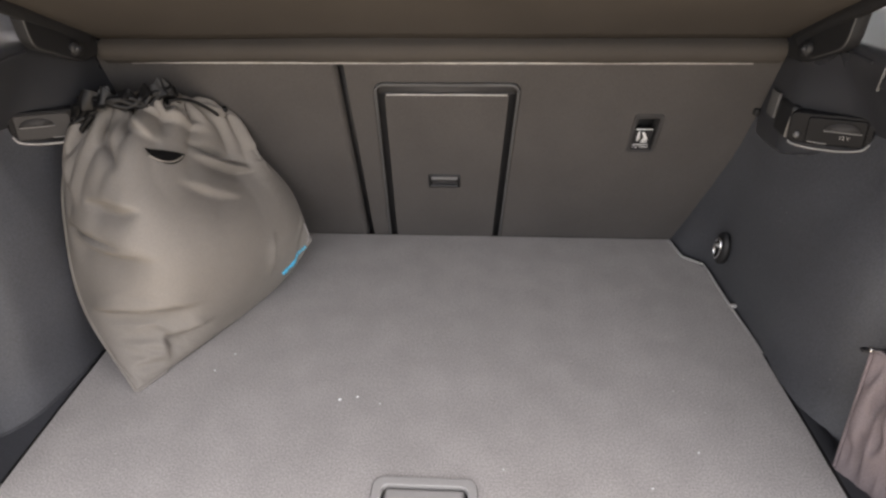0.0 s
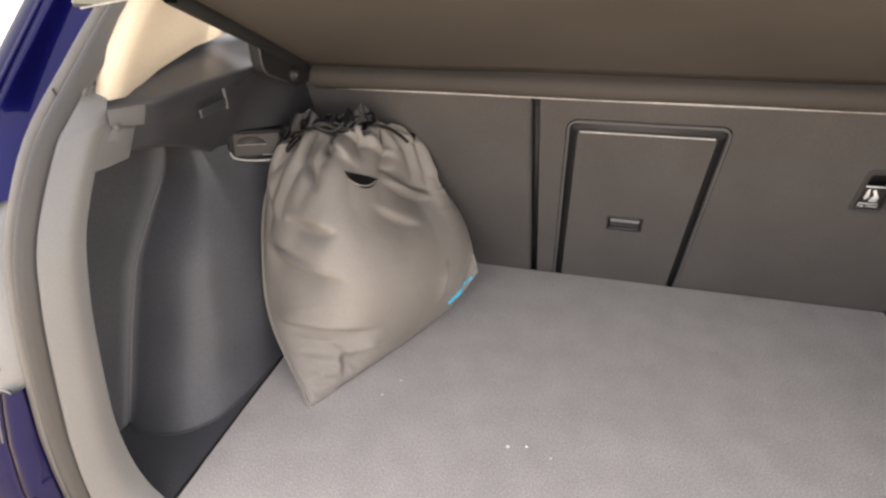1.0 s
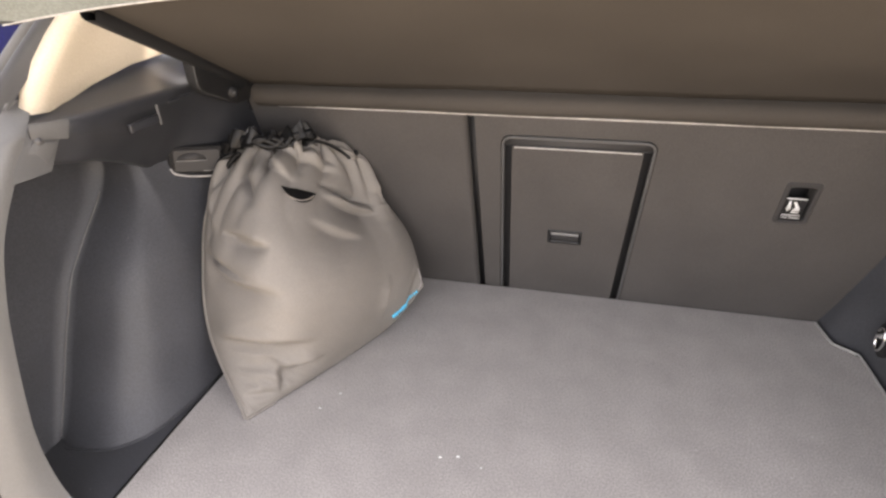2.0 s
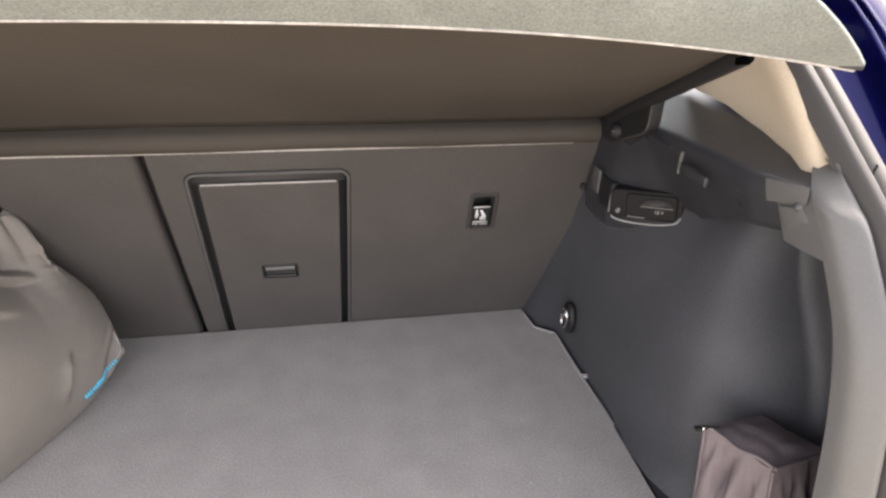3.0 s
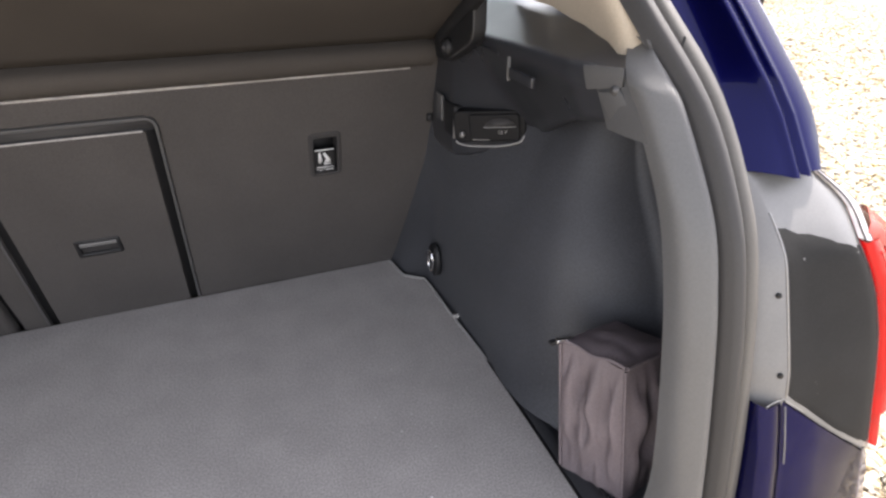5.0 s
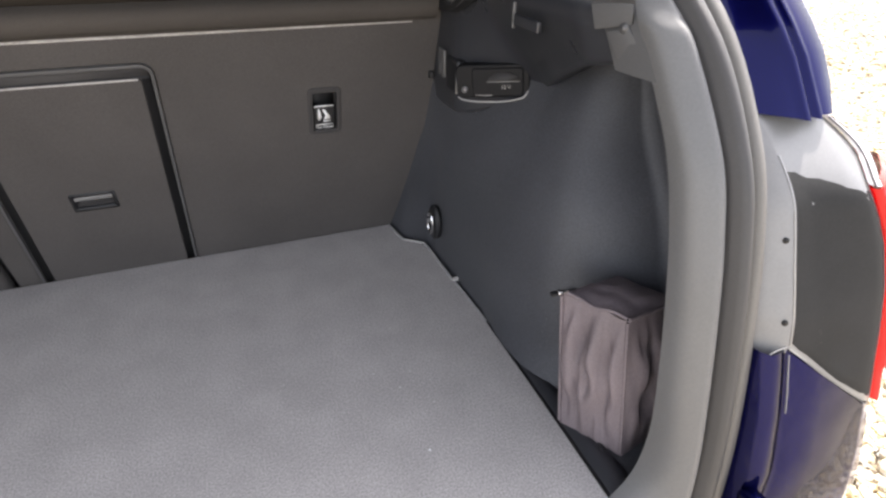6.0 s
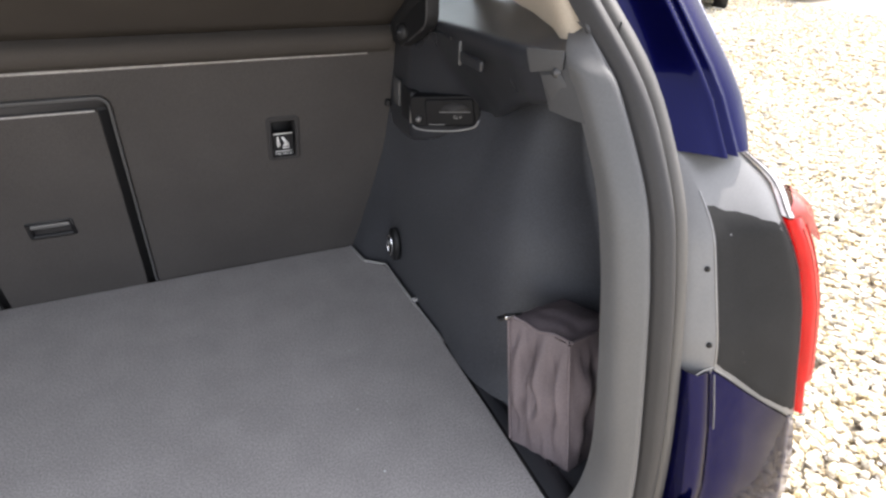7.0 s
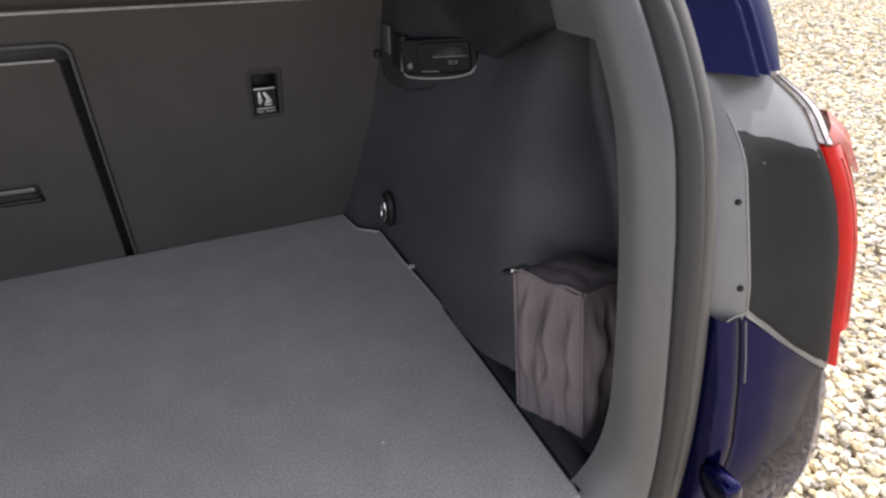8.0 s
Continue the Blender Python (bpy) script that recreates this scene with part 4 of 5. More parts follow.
    part("boss", fin(cylinder((lx - 0.005, ly + 0.006, lz + 0.002), (1, 0, 0), 0.005, 0.010, 12, 0.002)), M_SATIN, eye)
    part("seat_catch", B(0.822, 0.838, 1.030, 1.042, 0.0, 0.008, 0.002), M_BLACK, trim)


side_trim(1)
side_trim(-1)

# pillar cloth trims above the sill
for s in (1, -1):
    rows = []
    for i in range(15):
        f = i / 14
        z = 1.214 + f * 0.388
        y0 = depth_at(z) + lerp(z, [1.214, 1.25, 1.30], [0.045, 0.018, 0.008])
        x0 = lerp(z, [1.214, 1.32, 1.40, 1.60], [0.645, 0.628, 0.605, 0.50])
        rows.append([(s * (x0 + 0.010), y0 + 0.000, z), (s * (x0 - 0.004), y0 + 0.004, z), (s * (x0 - 0.006), y0 + 0.020, z), (s * (x0 + 0.006), y0 + 0.05, z), (s * (x0 + 0.02), y0 + 0.12, z + 0.010 * (1 - f)), (s * (x0 + 0.032), y0 + 0.22, z + 0.02 * (1 - f)), (s * (x0 + 0.04), y0 + 0.34, z + 0.022 * (1 - f))])
    tagged(modify(link("pillar_trim", grid(rows), M_BEIGE), solid=0.006), "beige cloth-covered pillar trim above the boot sill", "car trim", "pillar trims")

# plastic trim round the opening and along the load sill
# Inner edge of that trim: half width, height, depth; it turns over onto the sill above and in along the floor below.
TRIM_IN = [(0.650, 1.228, 0.428), (0.622, 1.214, 0.396), (0.610, 1.200, 0.374), (0.611, 1.180, 0.358), (0.612, 1.10, 0.300), (0.611, 1.03, 0.270), (0.610, 0.96, 0.250), (0.611, 0.86, 0.230),
           (0.613, 0.79, 0.222), (0.604, 0.735, 0.218), (0.576, 0.702, 0.214), (0.53, 0.694, 0.208), (0.35, 0.692, 0.200), (0.0, 0.691, 0.198)]
TRIM_OUT = [(0.636, 1.234, 0.394), (0.638, 1.222, 0.376), (0.641, 1.205, 0.354), (0.643, 1.180, 0.327), (0.644, 1.10, 0.267), (0.643, 1.03, 0.238), (0.642, 0.96, 0.218), (0.642, 0.86, 0.196),
            (0.641, 0.78, 0.182), (0.638, 0.70, 0.173), (0.628, 0.636, 0.167), (0.592, 0.586, 0.162), (0.35, 0.557, 0.154), (0.0, 0.554, 0.152)]


def build_opening_trim():
    rows = []
    for i, o in zip(smooth_path(TRIM_IN, 90), smooth_path(TRIM_OUT, 90)):
        row = []
        for f, g in ((0.0, 1.25), (0.015, 0.95), (0.05, 0.72), (0.12, 0.52), (0.26, 0.32), (0.45, 0.14), (0.62, 0.0), (0.74, -0.09), (0.84, -0.09), (0.93, 0.0), (0.98, 0.2), (1.0, 0.45)):
            p = i + (o - i) * f
            row.append(Vector((p[0], o[2] + (i[2] - o[2]) * g, p[1])))
        rows.append(row)
    other = [[Vector((-q.x - left_shift(q.z), q.y, q.z)) for q in row] for row in rows[:-1]]
    tagged(link("opening_trim", grid(rows + other[::-1]), M_GREY), "grey plastic trim round the boot opening", "car trim")


build_opening_trim()


# ---- drawstring bag ----
def build_bag():
    bag = thing("drawstring_bag", (-0.45, 0.68, FLOOR), "full taupe nylon drawstring bag leaning in the boot corner", "bag")
    ring = [(-0.572, 0.725, 1.070), (-0.612, 0.655, 0.990), (-0.606, 0.590, 0.890), (-0.572, 0.525, 0.795), (-0.468, 0.436, 0.703), (-0.408, 0.540, 0.704), (-0.345, 0.660, 0.704), (-0.298, 0.735, 0.724), (-0.262, 0.800, 0.765),
            (-0.300, 0.838, 0.860), (-0.352, 0.832, 0.945), (-0.400, 0.806, 1.030), (-0.465, 0.775, 1.085), (-0.515, 0.755, 1.090)]
    sharp = {4, 8}
    pts = [np.array(p) for p in ring]
    n = 210
    out = []
    m = len(pts)
    for k in range(n):
        s = k / n * m
        i, t = int(s), s - int(s)
        a, b, c, d = pts[(i - 1) % m], pts[i % m], pts[(i + 1) % m], pts[(i + 2) % m]
        if i in sharp:
            a = 2 * b - c
        if (i + 1) % m in sharp:
            d = 2 * c - b
        out.append(0.5 * (2 * b + (c - a) * t + (2 * a - 5 * b + 4 * c - d) * t * t + (3 * b - a - 3 * c + d) * t ** 3))
    centre = np.mean(np.array(ring), 0)
    front = np.array([0.36, -0.74, 0.52])
    front /= np.linalg.norm(front)

    # Folds across the cloth, in its own measure (0 to 1 across and up): from, to, width and height in metres.
    GATHERS = [(0.30, 0.95, 0.49, 0.72, 0.015, 0.008), (0.32, 0.98, 0.68, 0.77, 0.020, 0.009), (0.56, 0.69, 0.82, 0.58, 0.015, 0.011), (0.50, 0.60, 0.70, 0.48, 0.030, 0.006), (0.06, 0.84, 0.14, 0.62, 0.018, 0.006)]
    DRAGS = [(0.20, 0.61, 0.37, 0.52, 0.017, 0.012), (0.03, 0.60, 0.36, 0.36, 0.034, 0.012), (0.02, 0.32, 0.40, 0.18, 0.036, 0.011), (0.19, 0.128, 0.40, 0.10, 0.020, 0.010), (0.155, 0.03, 0.21, 0.13, 0.014, 0.008),
             (0.03, 0.085, 0.17, 0.06, 0.014, 0.005), (0.69, 0.11, 0.77, 0.27, 0.015, 0.011)]

    PINCHES = [(0.45, 0.99, 0.51, 0.75), (0.27, 0.99, 0.27, 0.74), (0.20, 0.97, 0.14, 0.80), (0.34, 0.98, 0.36, 0.80), (0.27, 0.80, 0.33, 0.66), (0.55, 0.95, 0.66, 0.80), (0.60, 0.72, 0.84, 0.62), (0.21, 0.605, 0.37, 0.52), (0.05, 0.59, 0.34, 0.38)]

    def pinch(u, v, u0, v0, u1, v1):
        """A sharp narrow valley that runs out along its length."""
        du, dv = (u1 - u0) * 0.47, (v1 - v0) * 0.50
        pu, pv = (u - u0) * 0.47, (v - v0) * 0.50
        ln = math.hypot(du, dv)
        t = (pu * du + pv * dv) / ln ** 2
        d = (pv * du - pu * dv) / ln
        along = np.clip(np.minimum(t * 3 + 0.5, (1 - t) * 1.6), 0, 1)
        return 0.024 * along * np.exp(-np.abs(d) / (0.005 + 0.004 * np.clip(t, 0, 1)))

    def fold(u, v, u0, v0, u1, v1, width, height):
        """The cloth hangs over a line: proud on one side of it, drawn in on the other."""
        du, dv = (u1 - u0) * 0.47, (v1 - v0) * 0.50
        ln = math.hypot(du, dv)
        pu, pv = (u - u0) * 0.47, (v - v0) * 0.50
        t = (pu * du + pv * dv) / ln ** 2
        d = (pv * du - pu * dv) / ln + 0.05 * ln * np.sin(math.pi * np.clip(t, 0, 1))
        along = np.clip(np.minimum(t, 1 - t) * 2.4 + 0.12, 0, 1)
        along = along * along * (3 - 2 * along)
        wide = width * (0.5 + 0.5 * along)
        return 1.9 * height * along * np.tanh(d / 0.0055) * np.exp(-np.abs(d) / wide)

    # The front is a flat piece of cloth, sewn to the outline, drawn together at the neck and blown up until it is taut.
    def run(i0, i1, k):
        """k + 1 points evenly along the outline between two of its marks."""
        idx = [i % n for i in range(i0 * 15, i1 * 15 + 1)] if i1 > i0 else [i % n for i in range(i0 * 15, i1 * 15 - 1, -1)]
        seg = np.array([out[i] for i in idx])
        d = np.concatenate([[0], np.cumsum(np.linalg.norm(np.diff(seg, axis=0), axis=1))])
        return np.stack([np.interp(np.linspace(0, d[-1], k + 1), d, seg[:, c]) for c in range(3)], 1)

    def relax(P, rest_u, rest_v, fixed, steps, push, stiff):
        """Lets the cloth settle: threads keep their length, pressure lifts it, the floor holds it."""
        diag = np.sqrt(rest_u[:-1] ** 2 + rest_v[:, :-1] ** 2)
        links = [(np.s_[:, :-1], np.s_[:, 1:], rest_u, 1.0), (np.s_[:-1], np.s_[1:], rest_v, 1.0), (np.s_[:-1, :-1], np.s_[1:, 1:], diag, 0.35), (np.s_[:-1, 1:], np.s_[1:, :-1], diag, 0.35)]
        for step in range(steps):
            move, hits = np.zeros_like(P), np.zeros(P.shape[:2])
            for a, b, rest, w in links:
                d = P[b] - P[a]
                ln = np.linalg.norm(d, axis=-1)
                c = d * (w * 0.5 * (1 - rest / np.maximum(ln, 1e-6)))[..., None]
                move[a] += c
                move[b] -= c
                hits[a] += w
                hits[b] += w
            P = P + 1.6 * move / hits[..., None] * (~fixed)[..., None]
            nrm = np.cross(np.gradient(P, axis=1), np.gradient(P, axis=0))
            nrm /= np.maximum(np.linalg.norm(nrm, axis=-1, keepdims=True), 1e-9)
            nrm *= np.sign((nrm * front).sum(-1, keepdims=True).mean())
            lift = push * (1 + 25 * (1 - step / steps) ** 2) * (0.6 * nrm + 0.4 * front)
            lift[..., 2] -= 0.25 * push
            P = P + lift * (~fixed)[..., None]
            flat = 0.25 * (P[:-2, 1:-1] + P[2:, 1:-1] + P[1:-1, :-2] + P[1:-1, 2:])
            P[1:-1, 1:-1] += stiff * (flat - P[1:-1, 1:-1]) * (~fixed[1:-1, 1:-1])[..., None]
            P[..., 2] = np.maximum(P[..., 2], FLOOR + 0.001)
        return P

    def cloth():
        K, P = 16, None
        for level in range(4):
            left, right, foot, neck_line = run(4, 0, K), run(8, 11, K), run(4, 8, K), run(14, 11, K)
            u, v = np.linspace(0, 1, K + 1)[None, :, None], np.linspace(0, 1, K + 1)[:, None, None]
            coons = (1 - v) * foot[None] + v * neck_line[None] + (1 - u) * left[:, None] + u * right[:, None] - ((1 - u) * (1 - v) * foot[0] + u * (1 - v) * foot[-1] + (1 - u) * v * neck_line[0] + u * v * neck_line[-1])
            if P is None:
                P = coons + front * (0.10 * np.sin(math.pi * u) * np.sin(math.pi * v) ** 0.7)
            else:
                Q = np.zeros((K + 1, K + 1, 3))
                Q[::2, ::2] = P
                Q[1::2, ::2] = 0.5 * (P[:-1] + P[1:])
                Q[:, 1::2] = 0.5 * (Q[:, :-1:2] + Q[:, 2::2])
                P = Q + front * (0.0012 * np.array([[noise.noise((i * 90 / K, j * 30 / K, 2.0 + level)) for i in range(K + 1)] for j in range(K + 1)]))[..., None]
            fixed = np.zeros((K + 1, K + 1), bool)
            fixed[0] = fixed[-1] = fixed[:, 0] = fixed[:, -1] = True
            pleat = front * (0.018 * np.sin(np.linspace(0, 15 * math.pi, K + 1)) * np.sin(np.linspace(0, math.pi, K + 1)))[:, None] * (level > 0)
            P[0], P[-1], P[:, 0], P[:, -1] = foot, neck_line + pleat, left, right
            wide = np.interp(np.linspace(0, 1, K + 1), [0, 0.3, 0.75, 1], [0.435, 0.470, 0.435, 0.41])
            tall = np.interp(np.linspace(0, 1, K + 1), [0, 0.5, 1], [0.520, 0.515, 0.345])
            rest_u, rest_v = np.repeat(wide[:, None] / K, K, 1), np.repeat(tall[None] / K, K, 0)
            P = relax(P, rest_u, rest_v, fixed, (150, 150, 160, 130)[level], 0.00003 * (16 / K) ** 2, (0.06, 0.03, 0.015, 0.02)[level])
            K *= 2
        K2 = len(P) - 1
        fade = np.minimum(1, 12 * np.minimum(np.minimum(v, 1 - v), np.minimum(u, 1 - u)))
        nrm = np.cross(np.gradient(P, axis=1), np.gradient(P, axis=0))
        nrm /= np.linalg.norm(nrm, axis=-1, keepdims=True)
        nrm *= np.sign((nrm @ front).mean())
        # the belly is fullest on one side, and its flank falls away on the other
        swell = 0.030 * np.exp(-((u - 0.36) / 0.13) ** 2) - 0.034 * np.exp(-((u - 0.74) / 0.17) ** 2)
        sag = np.sin(math.pi * u) * (0.034 * np.exp(-((v - 0.34) / 0.20) ** 2) - 0.034 * np.exp(-((v - 0.80) / 0.17) ** 2))
        P = P + front * (sag + swell * np.sin(math.pi * v) ** 0.8 - 0.034 * np.exp(-((u - 0.72) / 0.18) ** 2 - ((v - 0.66) / 0.20) ** 2)) * fade
        # long pleats run down from the drawn neck, rounded on top and sharp between
        wander = np.array([[noise.noise((i * 5 / K2, j * 4 / K2, 7.0)) for i in range(K2 + 1)] for j in range(K2 + 1)])[..., None]
        reach = 0.13 + 0.09 * np.array([[noise.noise((i * 9 / K2, 0.0, 3.0)) for i in range(K2 + 1)]])[..., None]
        P = P + nrm * fade * 0.046 * np.exp(-(1 - v) / reach) * (np.abs(np.sin(math.pi * (8.5 * u + 0.9 * wander))) - 0.62)
        for u0, v0, u1, v1 in PINCHES:
            P = P - nrm * pinch(u, v, u0, v0, u1, v1) * fade
        for c in GATHERS + DRAGS:
            P = P + (0.7 * nrm + 0.3 * front) * fold(u, v, *c) * fade
        P[..., 2] = np.maximum(P[..., 2], FLOOR + 0.001)
        return P

    skin = cloth()
    back = skin - front * (((skin - centre) @ front + 0.02)[..., None] * 1.25).clip(0.0, 1.0)
    rim_in = np.zeros(skin.shape[:2])
    rim_in[1:-1, 1:-1] = 1
    back = skin + (back - skin) * rim_in[..., None]
    back[..., 2] = np.maximum(back[..., 2], FLOOR + 0.001)
    bm = bmesh.new()
    K = len(skin) - 1
    vs = [[bm.verts.new(p) for p in row] for row in skin]
    ws = [[vs[j][i] if i in (0, K) or j in (0, K) else bm.verts.new(back[j, i]) for i in range(K + 1)] for j in range(K + 1)]
    for j in range(K):
        for i in range(K):
            bm.faces.new((vs[j][i], vs[j][i + 1], vs[j + 1][i + 1], vs[j + 1][i]))
            if len({ws[j][i], ws[j][i + 1], ws[j + 1][i + 1], ws[j + 1][i]} & {vs[j][i], vs[j][i + 1], vs[j + 1][i + 1], vs[j + 1][i]}) < 3:
                bm.faces.new((ws[j + 1][i], ws[j + 1][i + 1], ws[j][i + 1], ws[j][i]))
    part("bag_body", bm, M_BAG, bag)
    part("seam", tube([tuple(o) for o in out[4:68]], 0.0028, 6, 60), M_BAG, bag)
    # gathered neck, crumpled under its cord
    rows = []
    for i in range(9):
        f = i / 8
        row = []
        for k in range(96):
            a = 2 * math.pi * k / 96
            fold = math.sin(13 * a + 1.5 * f) + 0.6 * math.sin(21 * a - 2.0 * f + 1)
            ru = (0.080 - 0.014 * f) * (1 + 0.07 * fold)
            rv = (0.036 - 0.012 * f) * (1 + 0.22 * math.sin(13 * a + 0.6 + 2 * f))
            rise = 0.024 * f * (1 + 0.35 * fold * 0.6 + 0.3 * math.sin(3 * a + 0.8))
            c = np.array([-0.520, 0.735, 1.070]) + front * 0.008 + np.array([0.0, 0.0, rise])
            row.append(tuple(c + ru * math.cos(a) * np.array([0.93, 0.33, 0.10]) + rv * math.sin(a) * front))
        rows.append(row)
    part("gathered_neck", grid(rows, close_v=True), M_CORD, bag, "black gathered drawstring neck")
    along, rise = np.array([0.93, 0.33, 0.10]), np.array([0.0, 0.0, 1.0])
    mid = np.array([-0.520, 0.735, 1.070])
    # the cord winds round the neck in loose, uneven turns
    turns = [tuple(mid + along * (0.076 + 0.006 * math.sin(5 * a)) * math.cos(a) + front * (0.036 + 0.006 * math.sin(4 * a + 1)) * math.sin(a) + rise * (0.003 + 0.008 * math.sin(3.1 * a) + 0.006 * math.sin(7.3 * a))) for a in [0.17 * k for k in range(112)]]
    part("drawstring", tube(turns, 0.0056, 8, 400), M_CORD, bag, "black drawstring cord")
    tail = [(-0.450, 0.742, 1.080), (-0.436, 0.757, 1.078), (-0.420, 0.776, 1.066), (-0.405, 0.792, 1.047), (-0.395, 0.798, 1.034)]
    part("drawstring", tube(tail, 0.0030, 8, 40), M_CORD, bag, "black drawstring cord")
    loop = [(-0.575, 0.700, 1.066), (-0.596, 0.690, 1.055), (-0.604, 0.688, 1.035), (-0.598, 0.682, 1.018), (-0.588, 0.686, 1.030), (-0.582, 0.690, 1.048), (-0.560, 0.698, 1.070)]
    part("drawstring", tube(loop, 0.0046, 8, 40), M_CORD, bag, "black drawstring cord")
    part("strap_tab", block(-0.406, 0.822, 1.018, -0.390, 0.836, 1.040, 0.005), M_CORD, bag)
    def cloth_at(u, v, lift=0.0):
        """A place on the bag's front, lift above the cloth."""
        x, y = min(u, 0.999) * K, min(v, 0.999) * K
        i, j = int(x), int(y)
        x, y = x - i, y - j
        p = (skin[j, i] * (1 - x) + skin[j, i + 1] * x) * (1 - y) + (skin[j + 1, i] * (1 - x) + skin[j + 1, i + 1] * x) * y
        return tuple(p + front * lift)

    # carry slot with its stitched lower rim
    sag = lambda f: 0.048 * math.sin(math.pi * f) ** 0.8
    part("carry_slot", grid([[cloth_at(0.43 + 0.12 * f, 0.715 - 0.030 * f - sag(f) * w, 0.004) for f in [i / 14 for i in range(15)]] for w in (0.0, 0.35, 0.7, 1.0)]), M_CORD, bag, "black carry slot in the bag")
    part("slot_rim", tube([cloth_at(0.44 + 0.10 * f, 0.712 - 0.018 * f - 0.9 * sag(0.15 + 0.75 * f), 0.004) for f in [i / 8 for i in range(9)]], 0.0016, 6, 20), M_BAG, bag)
    # printed strip along the lower seam, too small to read
    rng = random.Random(3)
    for k in range(15):
        f = k / 15
        p, q = Vector(cloth_at(0.765 + 0.19 * f, 0.050 - 0.030 * f, 0.002)), Vector(cloth_at(0.785 + 0.19 * f, 0.047 - 0.030 * f, 0.002))
        mm = Matrix.Translation(p) @ (q - p).to_track_quat("X", "Z").to_matrix().to_4x4()
        hgt = (0.0032 + 0.0030 * rng.random()) * (1.0 - 0.55 * f)
        part("print_bar", block(-0.0014, -0.0015, -hgt, 0.0012 + 0.0010 * rng.random(), 0.0015, hgt * 0.8, 0.0, mm), M_CYAN, bag, "bright blue print")
    part("print_line", tube([cloth_at(0.955, 0.020, 0.003), cloth_at(0.985, 0.03, 0.003), cloth_at(0.992, 0.07, 0.003), cloth_at(0.99, 0.13, 0.003)], 0.0011, 6, 16), M_PIPING, bag, "pale printed line")


build_bag()


# ---- soft case in the side tray ----
def build_case():
    case = thing("soft_case", (0.66, 0.32, FLOOR), "brown-grey soft fabric zip case standing in the side tray", "case")
    # its near corner leans forward as it rises
    foot, crown = Vector((0.622, 0.268, 0)), Vector((0.618, 0.306, 0))
    side = Vector((-0.045, 0.074, 0)).normalized()
    depth = Vector((0.97, 0.22, 0)).normalized()
    W, D, H = 0.086, 0.100, 0.190
    a = crown
    rows = []
    n = 22
    for i in range(29):
        f = i / 28
        z = FLOOR + H * f
        row = []
        ring = [(u, 0) for u in np.linspace(0, 1, n)] + [(1, v) for v in np.linspace(0, 1, n)[1:]] + [(1 - u, 1) for u in np.linspace(0, 1, n)[1:]] + [(0, 1 - v) for v in np.linspace(0, 1, n)[1:-1]]
        for u, v in ring:
            p = foot.lerp(crown, f) + side * ((W - 0.003 * f) * u) + depth * (D * v) + Vector((0, 0, z))
            cu, cv = u - 0.5, v - 0.5
            mid = (1 - (2 * cu) ** 4) if abs(cv) > 0.49 else (1 - (2 * cv) ** 4)
            nrm = (side * (1 if cu > 0 else -1) if abs(cu) > 0.49 else depth * (1 if cv > 0 else -1))
            fold = 0.015 * noise.noise((u * 9 + 3 * v, v * 9, f * 2.2)) + 0.020 * (0.25 - abs(noise.noise((u * 5 + f, v * 5 + 4, f * 3.0 + u * 2)))) + 0.006 * math.sin(u * 17 + v * 15 + 3 * noise.noise((u * 2, v * 2, f * 3)))
            p = p + nrm * (mid * (0.006 * math.sin(math.pi * f) + fold * (0.08 + 0.92 * math.sin(math.pi * min(1.0, f * 1.02)))))
            p.z += 0.003 * noise.noise((u * 4, v * 4, 9)) * f - (0.012 * v * f)
            row.append(p)
        rows.append(row)
    part("case_body", grid(rows, close_v=True), M_CASE, case)
    WT = W - 0.003
    top = []
    for i in range(13):
        u = i / 12
        top.append([a + side * (WT * u) + depth * (D * v) + Vector((0, 0, FLOOR + H + 0.010 * math.sin(math.pi * u) * math.sin(math.pi * v) - 0.012 * v + 0.003 * noise.noise((u * 4, v * 4, 9)) + 0.005 * math.sin(math.pi * v) * noise.noise((u * 7, v * 7, 1)))) for v in [k / 12 for k in range(13)]])
    part("case_lid", grid(top), M_CASE, case)
    for u, v in ((0, 0), (1, 0)):
        part("corner_seam", tube([foot.lerp(crown, f) + depth * (D * v) + side * ((W - 0.003 * f) * u) + Vector((0, 0, FLOOR + H * f)) + depth * (-0.001) for f in (0.03, 0.3, 0.6, 0.9, 0.99)], 0.0022, 6, 16), M_CASE, case)
    part("edge_seam", tube([a + side * (WT * u) + Vector((0, 0, FLOOR + H + 0.002 + 0.003 * math.sin(9 * u))) for u in (0.02, 0.25, 0.5, 0.75, 0.98)], 0.0024, 6, 16), M_CASE, case)
    part("edge_seam", tube([a + depth * (D * v) + Vector((0, 0, FLOOR + H + 0.001 - 0.012 * v)) for v in (0.02, 0.3, 0.6, 0.98)], 0.0024, 6, 16), M_CASE, case)
    zp = a + side * (WT - 0.004) + Vector((0.006, 0.0, FLOOR + H + 0.006))
    puller = part("zip_puller", block(zp.x - 0.018, zp.y - 0.004, zp.z - 0.002, zp.x + 0.006, zp.y + 0.003, zp.z + 0.003, 0.0015), M_CHROME, case, "small metal zip puller")
    part("puller_tab", block(zp.x - 0.026, zp.y - 0.003, zp.z - 0.003, zp.x - 0.018, zp.y + 0.004, zp.z + 0.001, 0.001), M_BLACK, puller)


build_case()


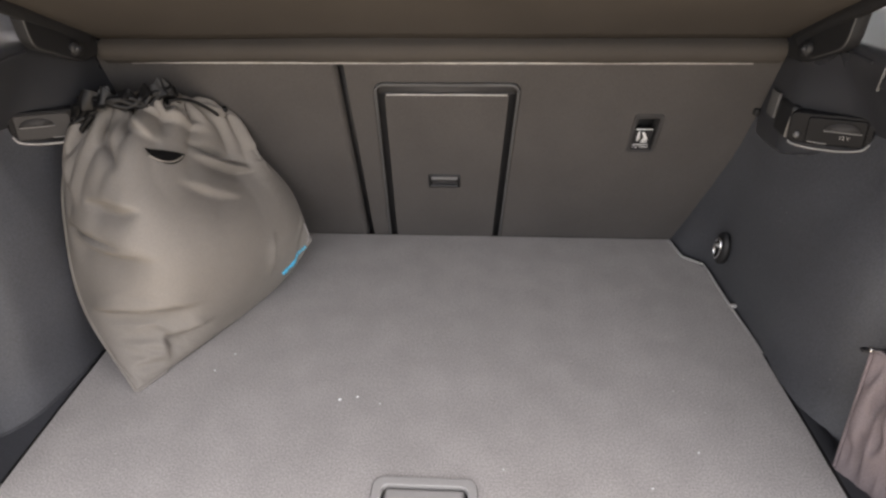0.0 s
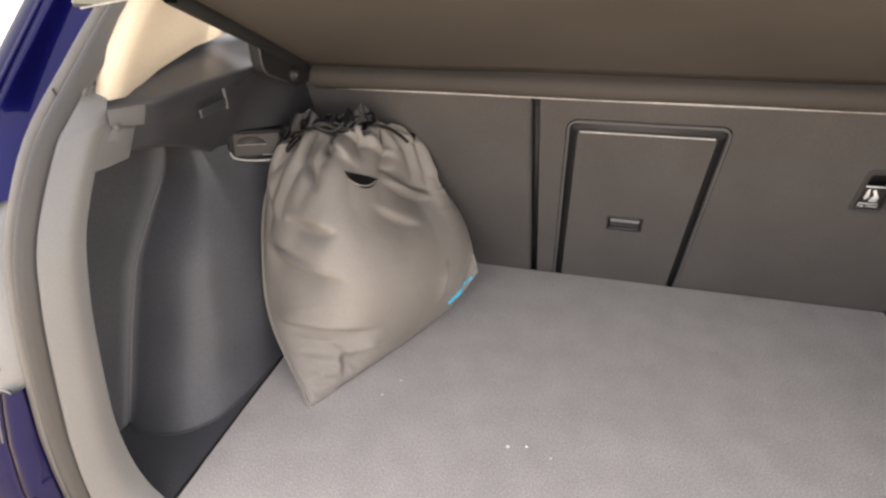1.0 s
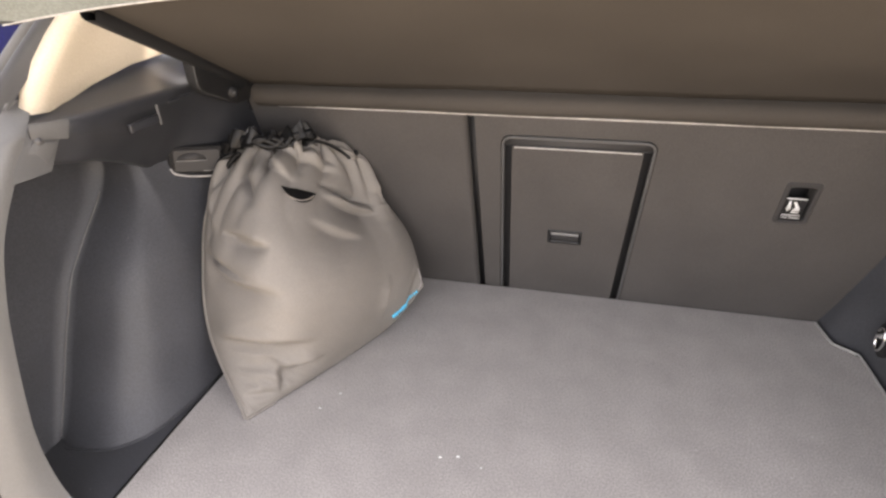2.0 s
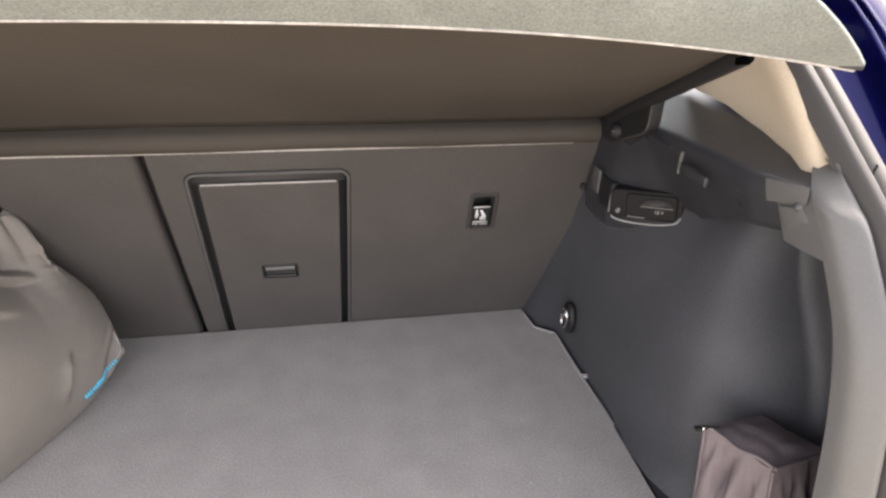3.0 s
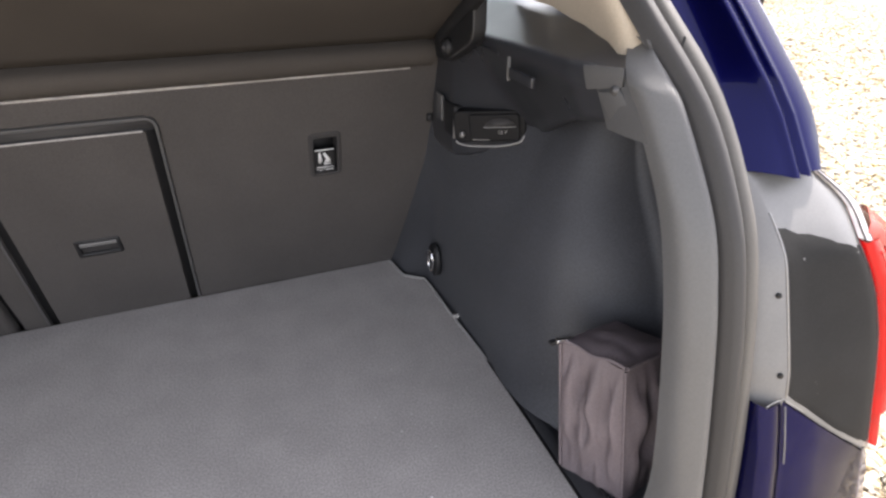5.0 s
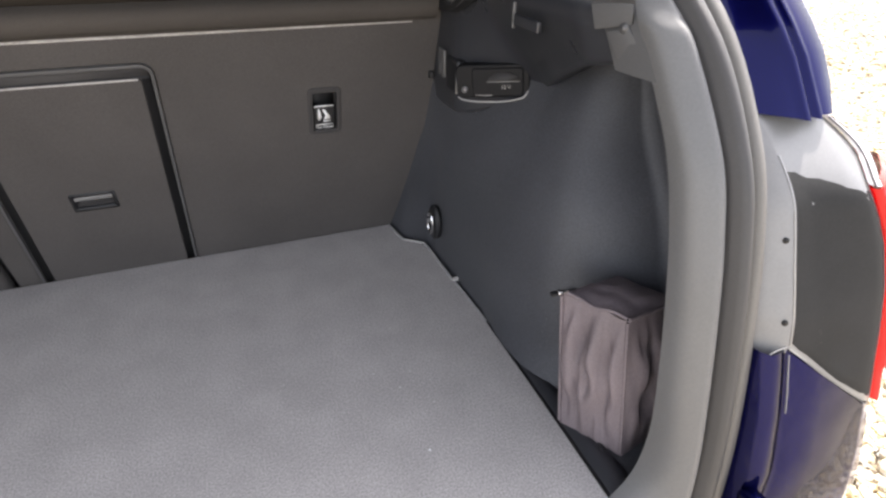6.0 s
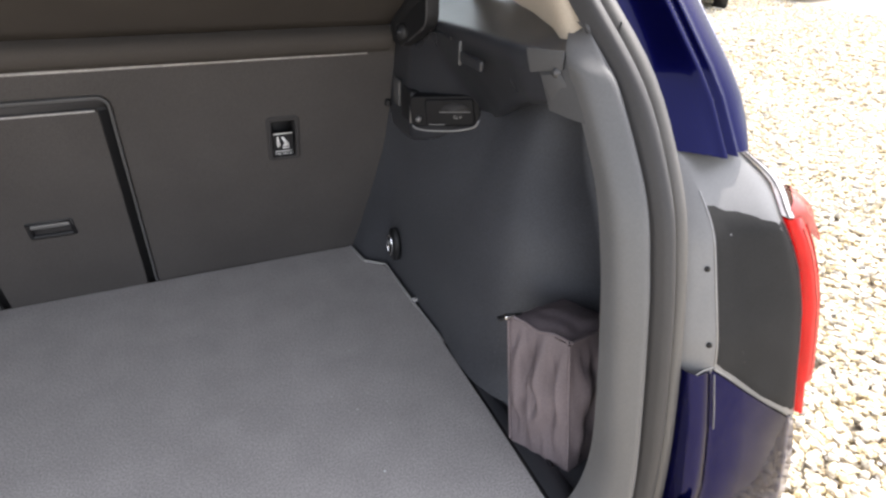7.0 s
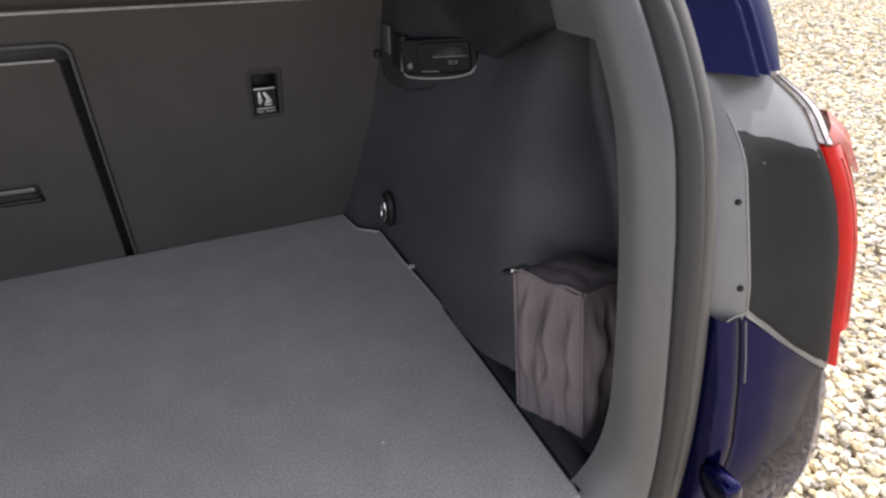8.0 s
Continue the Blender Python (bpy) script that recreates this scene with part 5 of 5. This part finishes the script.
# ---- parked cars beyond ----
def wheel(parent, m, r=0.335, w=0.21):
    rows = []
    for k in range(33):
        a = 2 * math.pi * k / 32
        rows.append([m @ Vector((d, rr * math.cos(a), rr * math.sin(a))) for rr, d in ((0.66 * r, -w / 2 + 0.01), (0.74 * r, -w / 2), (0.94 * r, -w / 2), (r, -w / 2 + 0.03), (r, w / 2 - 0.03), (0.94 * r, w / 2), (0.66 * r, w / 2 - 0.01))])
    wh = part("wheel", grid(rows), M_TYRE, parent, "black tyre on a silver alloy rim")
    rim = part("rim", grid([[m @ Vector((d, rr * math.cos(a), rr * math.sin(a))) for rr, d in ((0.70 * r, -w / 2 + 0.004), (0.66 * r, -w / 2 + 0.012), (0.63 * r, -w / 2 + 0.05), (0.63 * r, w / 2 - 0.02))] for a in [2 * math.pi * k / 32 for k in range(33)]]), M_SATIN, wh)
    part("hub", cylinder(m @ Vector((0.03, 0, 0)), m.to_3x3() @ Vector((1, 0, 0)), 0.62 * r, 0.02, 24), M_BLACK, wh)
    for k in range(5):
        for off in (-0.16, 0.16):
            part("spoke", block(-w / 2 + 0.012, -0.016, 0.03, -w / 2 + 0.034, 0.016, 0.66 * r, 0.004, m @ Matrix.Rotation(2 * math.pi * k / 5 + off, 4, "X")), M_SATIN, wh)


def parked_car(name_label, at, heading, paint, lower, plate):
    e = thing("parked_car", at, name_label, "car", "parked cars")
    m = Matrix.Translation(at) @ Matrix.Rotation(radians(heading), 4, "Z")
    # lengthwise along local y, front at y = 0; half sections (x, z) by y
    def section(y, w):
        zb = 0.24
        shoulder = lerp(y, [0, 0.25, 1.1, 4.0, 4.2], [0.62, 0.82, 0.98, 0.98, 0.85])
        top = lerp(y, [0, 0.2, 1.1, 1.9, 3.3, 4.0, 4.2], [0.66, 0.86, 1.02, 1.55, 1.58, 1.35, 0.9])
        tw = w * lerp(y, [0, 1.1, 1.9, 3.4, 4.2], [0.9, 0.85, 0.70, 0.70, 0.8])
        half = [(w * 0.90, zb), (w * 0.985, 0.36), (w, 0.55), (w * 0.985, shoulder * 0.9), (w * 0.95, shoulder), (tw, (shoulder + top) / 2 + 0.05), (tw * 0.85, top - 0.03), (0, top)]
        return [m @ Vector((x, y, z)) for x, z in half] + [m @ Vector((-x, y, z)) for x, z in half[-2::-1]]
    ys = [(0.0, 0.62), (0.03, 0.70), (0.12, 0.80), (0.3, 0.87), (0.7, 0.90), (1.1, 0.905), (1.5, 0.905), (1.9, 0.905), (2.6, 0.905), (3.3, 0.90), (3.9, 0.87), (4.15, 0.78), (4.2, 0.65)]
    bm = grid([section(y, w) for y, w in ys])
    bm.faces.new([bm.verts.new(p) for p in section(0.0, 0.62)])
    bm.faces.new([bm.verts.new(p) for p in section(4.2, 0.65)])
    part("body", bm, paint, e)
    # lower bumper apron, wrapped round the front corners
    def strip(z0, z1, out, x0=-1.0, x1=1.0):
        rows = []
        for k in range(25):
            u = x0 + (x1 - x0) * k / 24
            a = abs(u)
            x = math.copysign(min(a, 0.72) / 0.72 * 0.66 + max(0, a - 0.72) / 0.28 * 0.235, u)
            y = (max(0, a - 0.60) / 0.40) ** 2 * 0.30 - out
            rows.append([m @ Vector((x, y + 0.03, z0)), m @ Vector((x, y - 0.01, z0 + 0.02)), m @ Vector((x, y - 0.02, (z0 + z1) / 2)), m @ Vector((x, y, z1 - 0.01)), m @ Vector((x, y + 0.05, z1))])
        return grid(rows)
    part("bumper_apron", strip(0.20, 0.56, 0.02), lower, e)
    part("grille", strip(0.19, 0.38, 0.050, -0.62, 0.62), M_BLACK, e, "black lower grille")
    if plate:
        part("number_plate", block(-0.26, -0.075, 0.40, 0.26, -0.055, 0.51, 0.004, m), M_WHITE, e, "white plate with dark bars")
        for k in range(7):
            part("plate_bar", block(-0.22 + k * 0.063, -0.079, 0.425, -0.18 + k * 0.063, -0.0752, 0.485, 0.0, m), M_BLACK, e)
    for s in (-1, 1):
        part("fog_trim", block(s * 0.50, -0.045, 0.325, s * 0.74, 0.0, 0.345, 0.006, m), M_CHROME, e, "bright chrome fog lamp trim")
        part("headlamp", block(s * 0.50, -0.01, 0.60, s * 0.80, 0.25, 0.70, 0.03, m), M_CLEAR, e)
        for y in (0.78, 3.4):
            flip = Matrix.Rotation(math.pi, 4, "Z") if s > 0 else Matrix.Identity(4)
            wheel(e, m @ Matrix.Translation((s * 0.82, y, 0.335)) @ flip)
            part("arch_gap", cylinder(m @ Vector((s * 0.80, y, 0.34)), m.to_3x3() @ Vector((1, 0, 0)), 0.385, 0.215, 32), M_BLACK, e)


parked_car("white and bronze parked car facing the yard", (7.85, 7.75, 0), -48, M_WHITECAR, M_BRONZE, True)
parked_car("white parked car with silver alloy wheels", (11.9, 8.0, 0), 12, M_WHITECAR, M_WHITECAR, False)

# the car's own wheels
for sx in (-1, 1):
    for wy in (0.98, 3.55):
        flip = Matrix.Rotation(math.pi, 4, "Z") if sx > 0 else Matrix.Identity(4)
        wheel(car, Matrix.Translation((sx * 0.785, wy, 0.335)) @ flip)
        part("arch_gap", cylinder((sx * 0.78, wy, 0.34), (1, 0, 0), 0.385, 0.205, 32), M_BLACK, car)
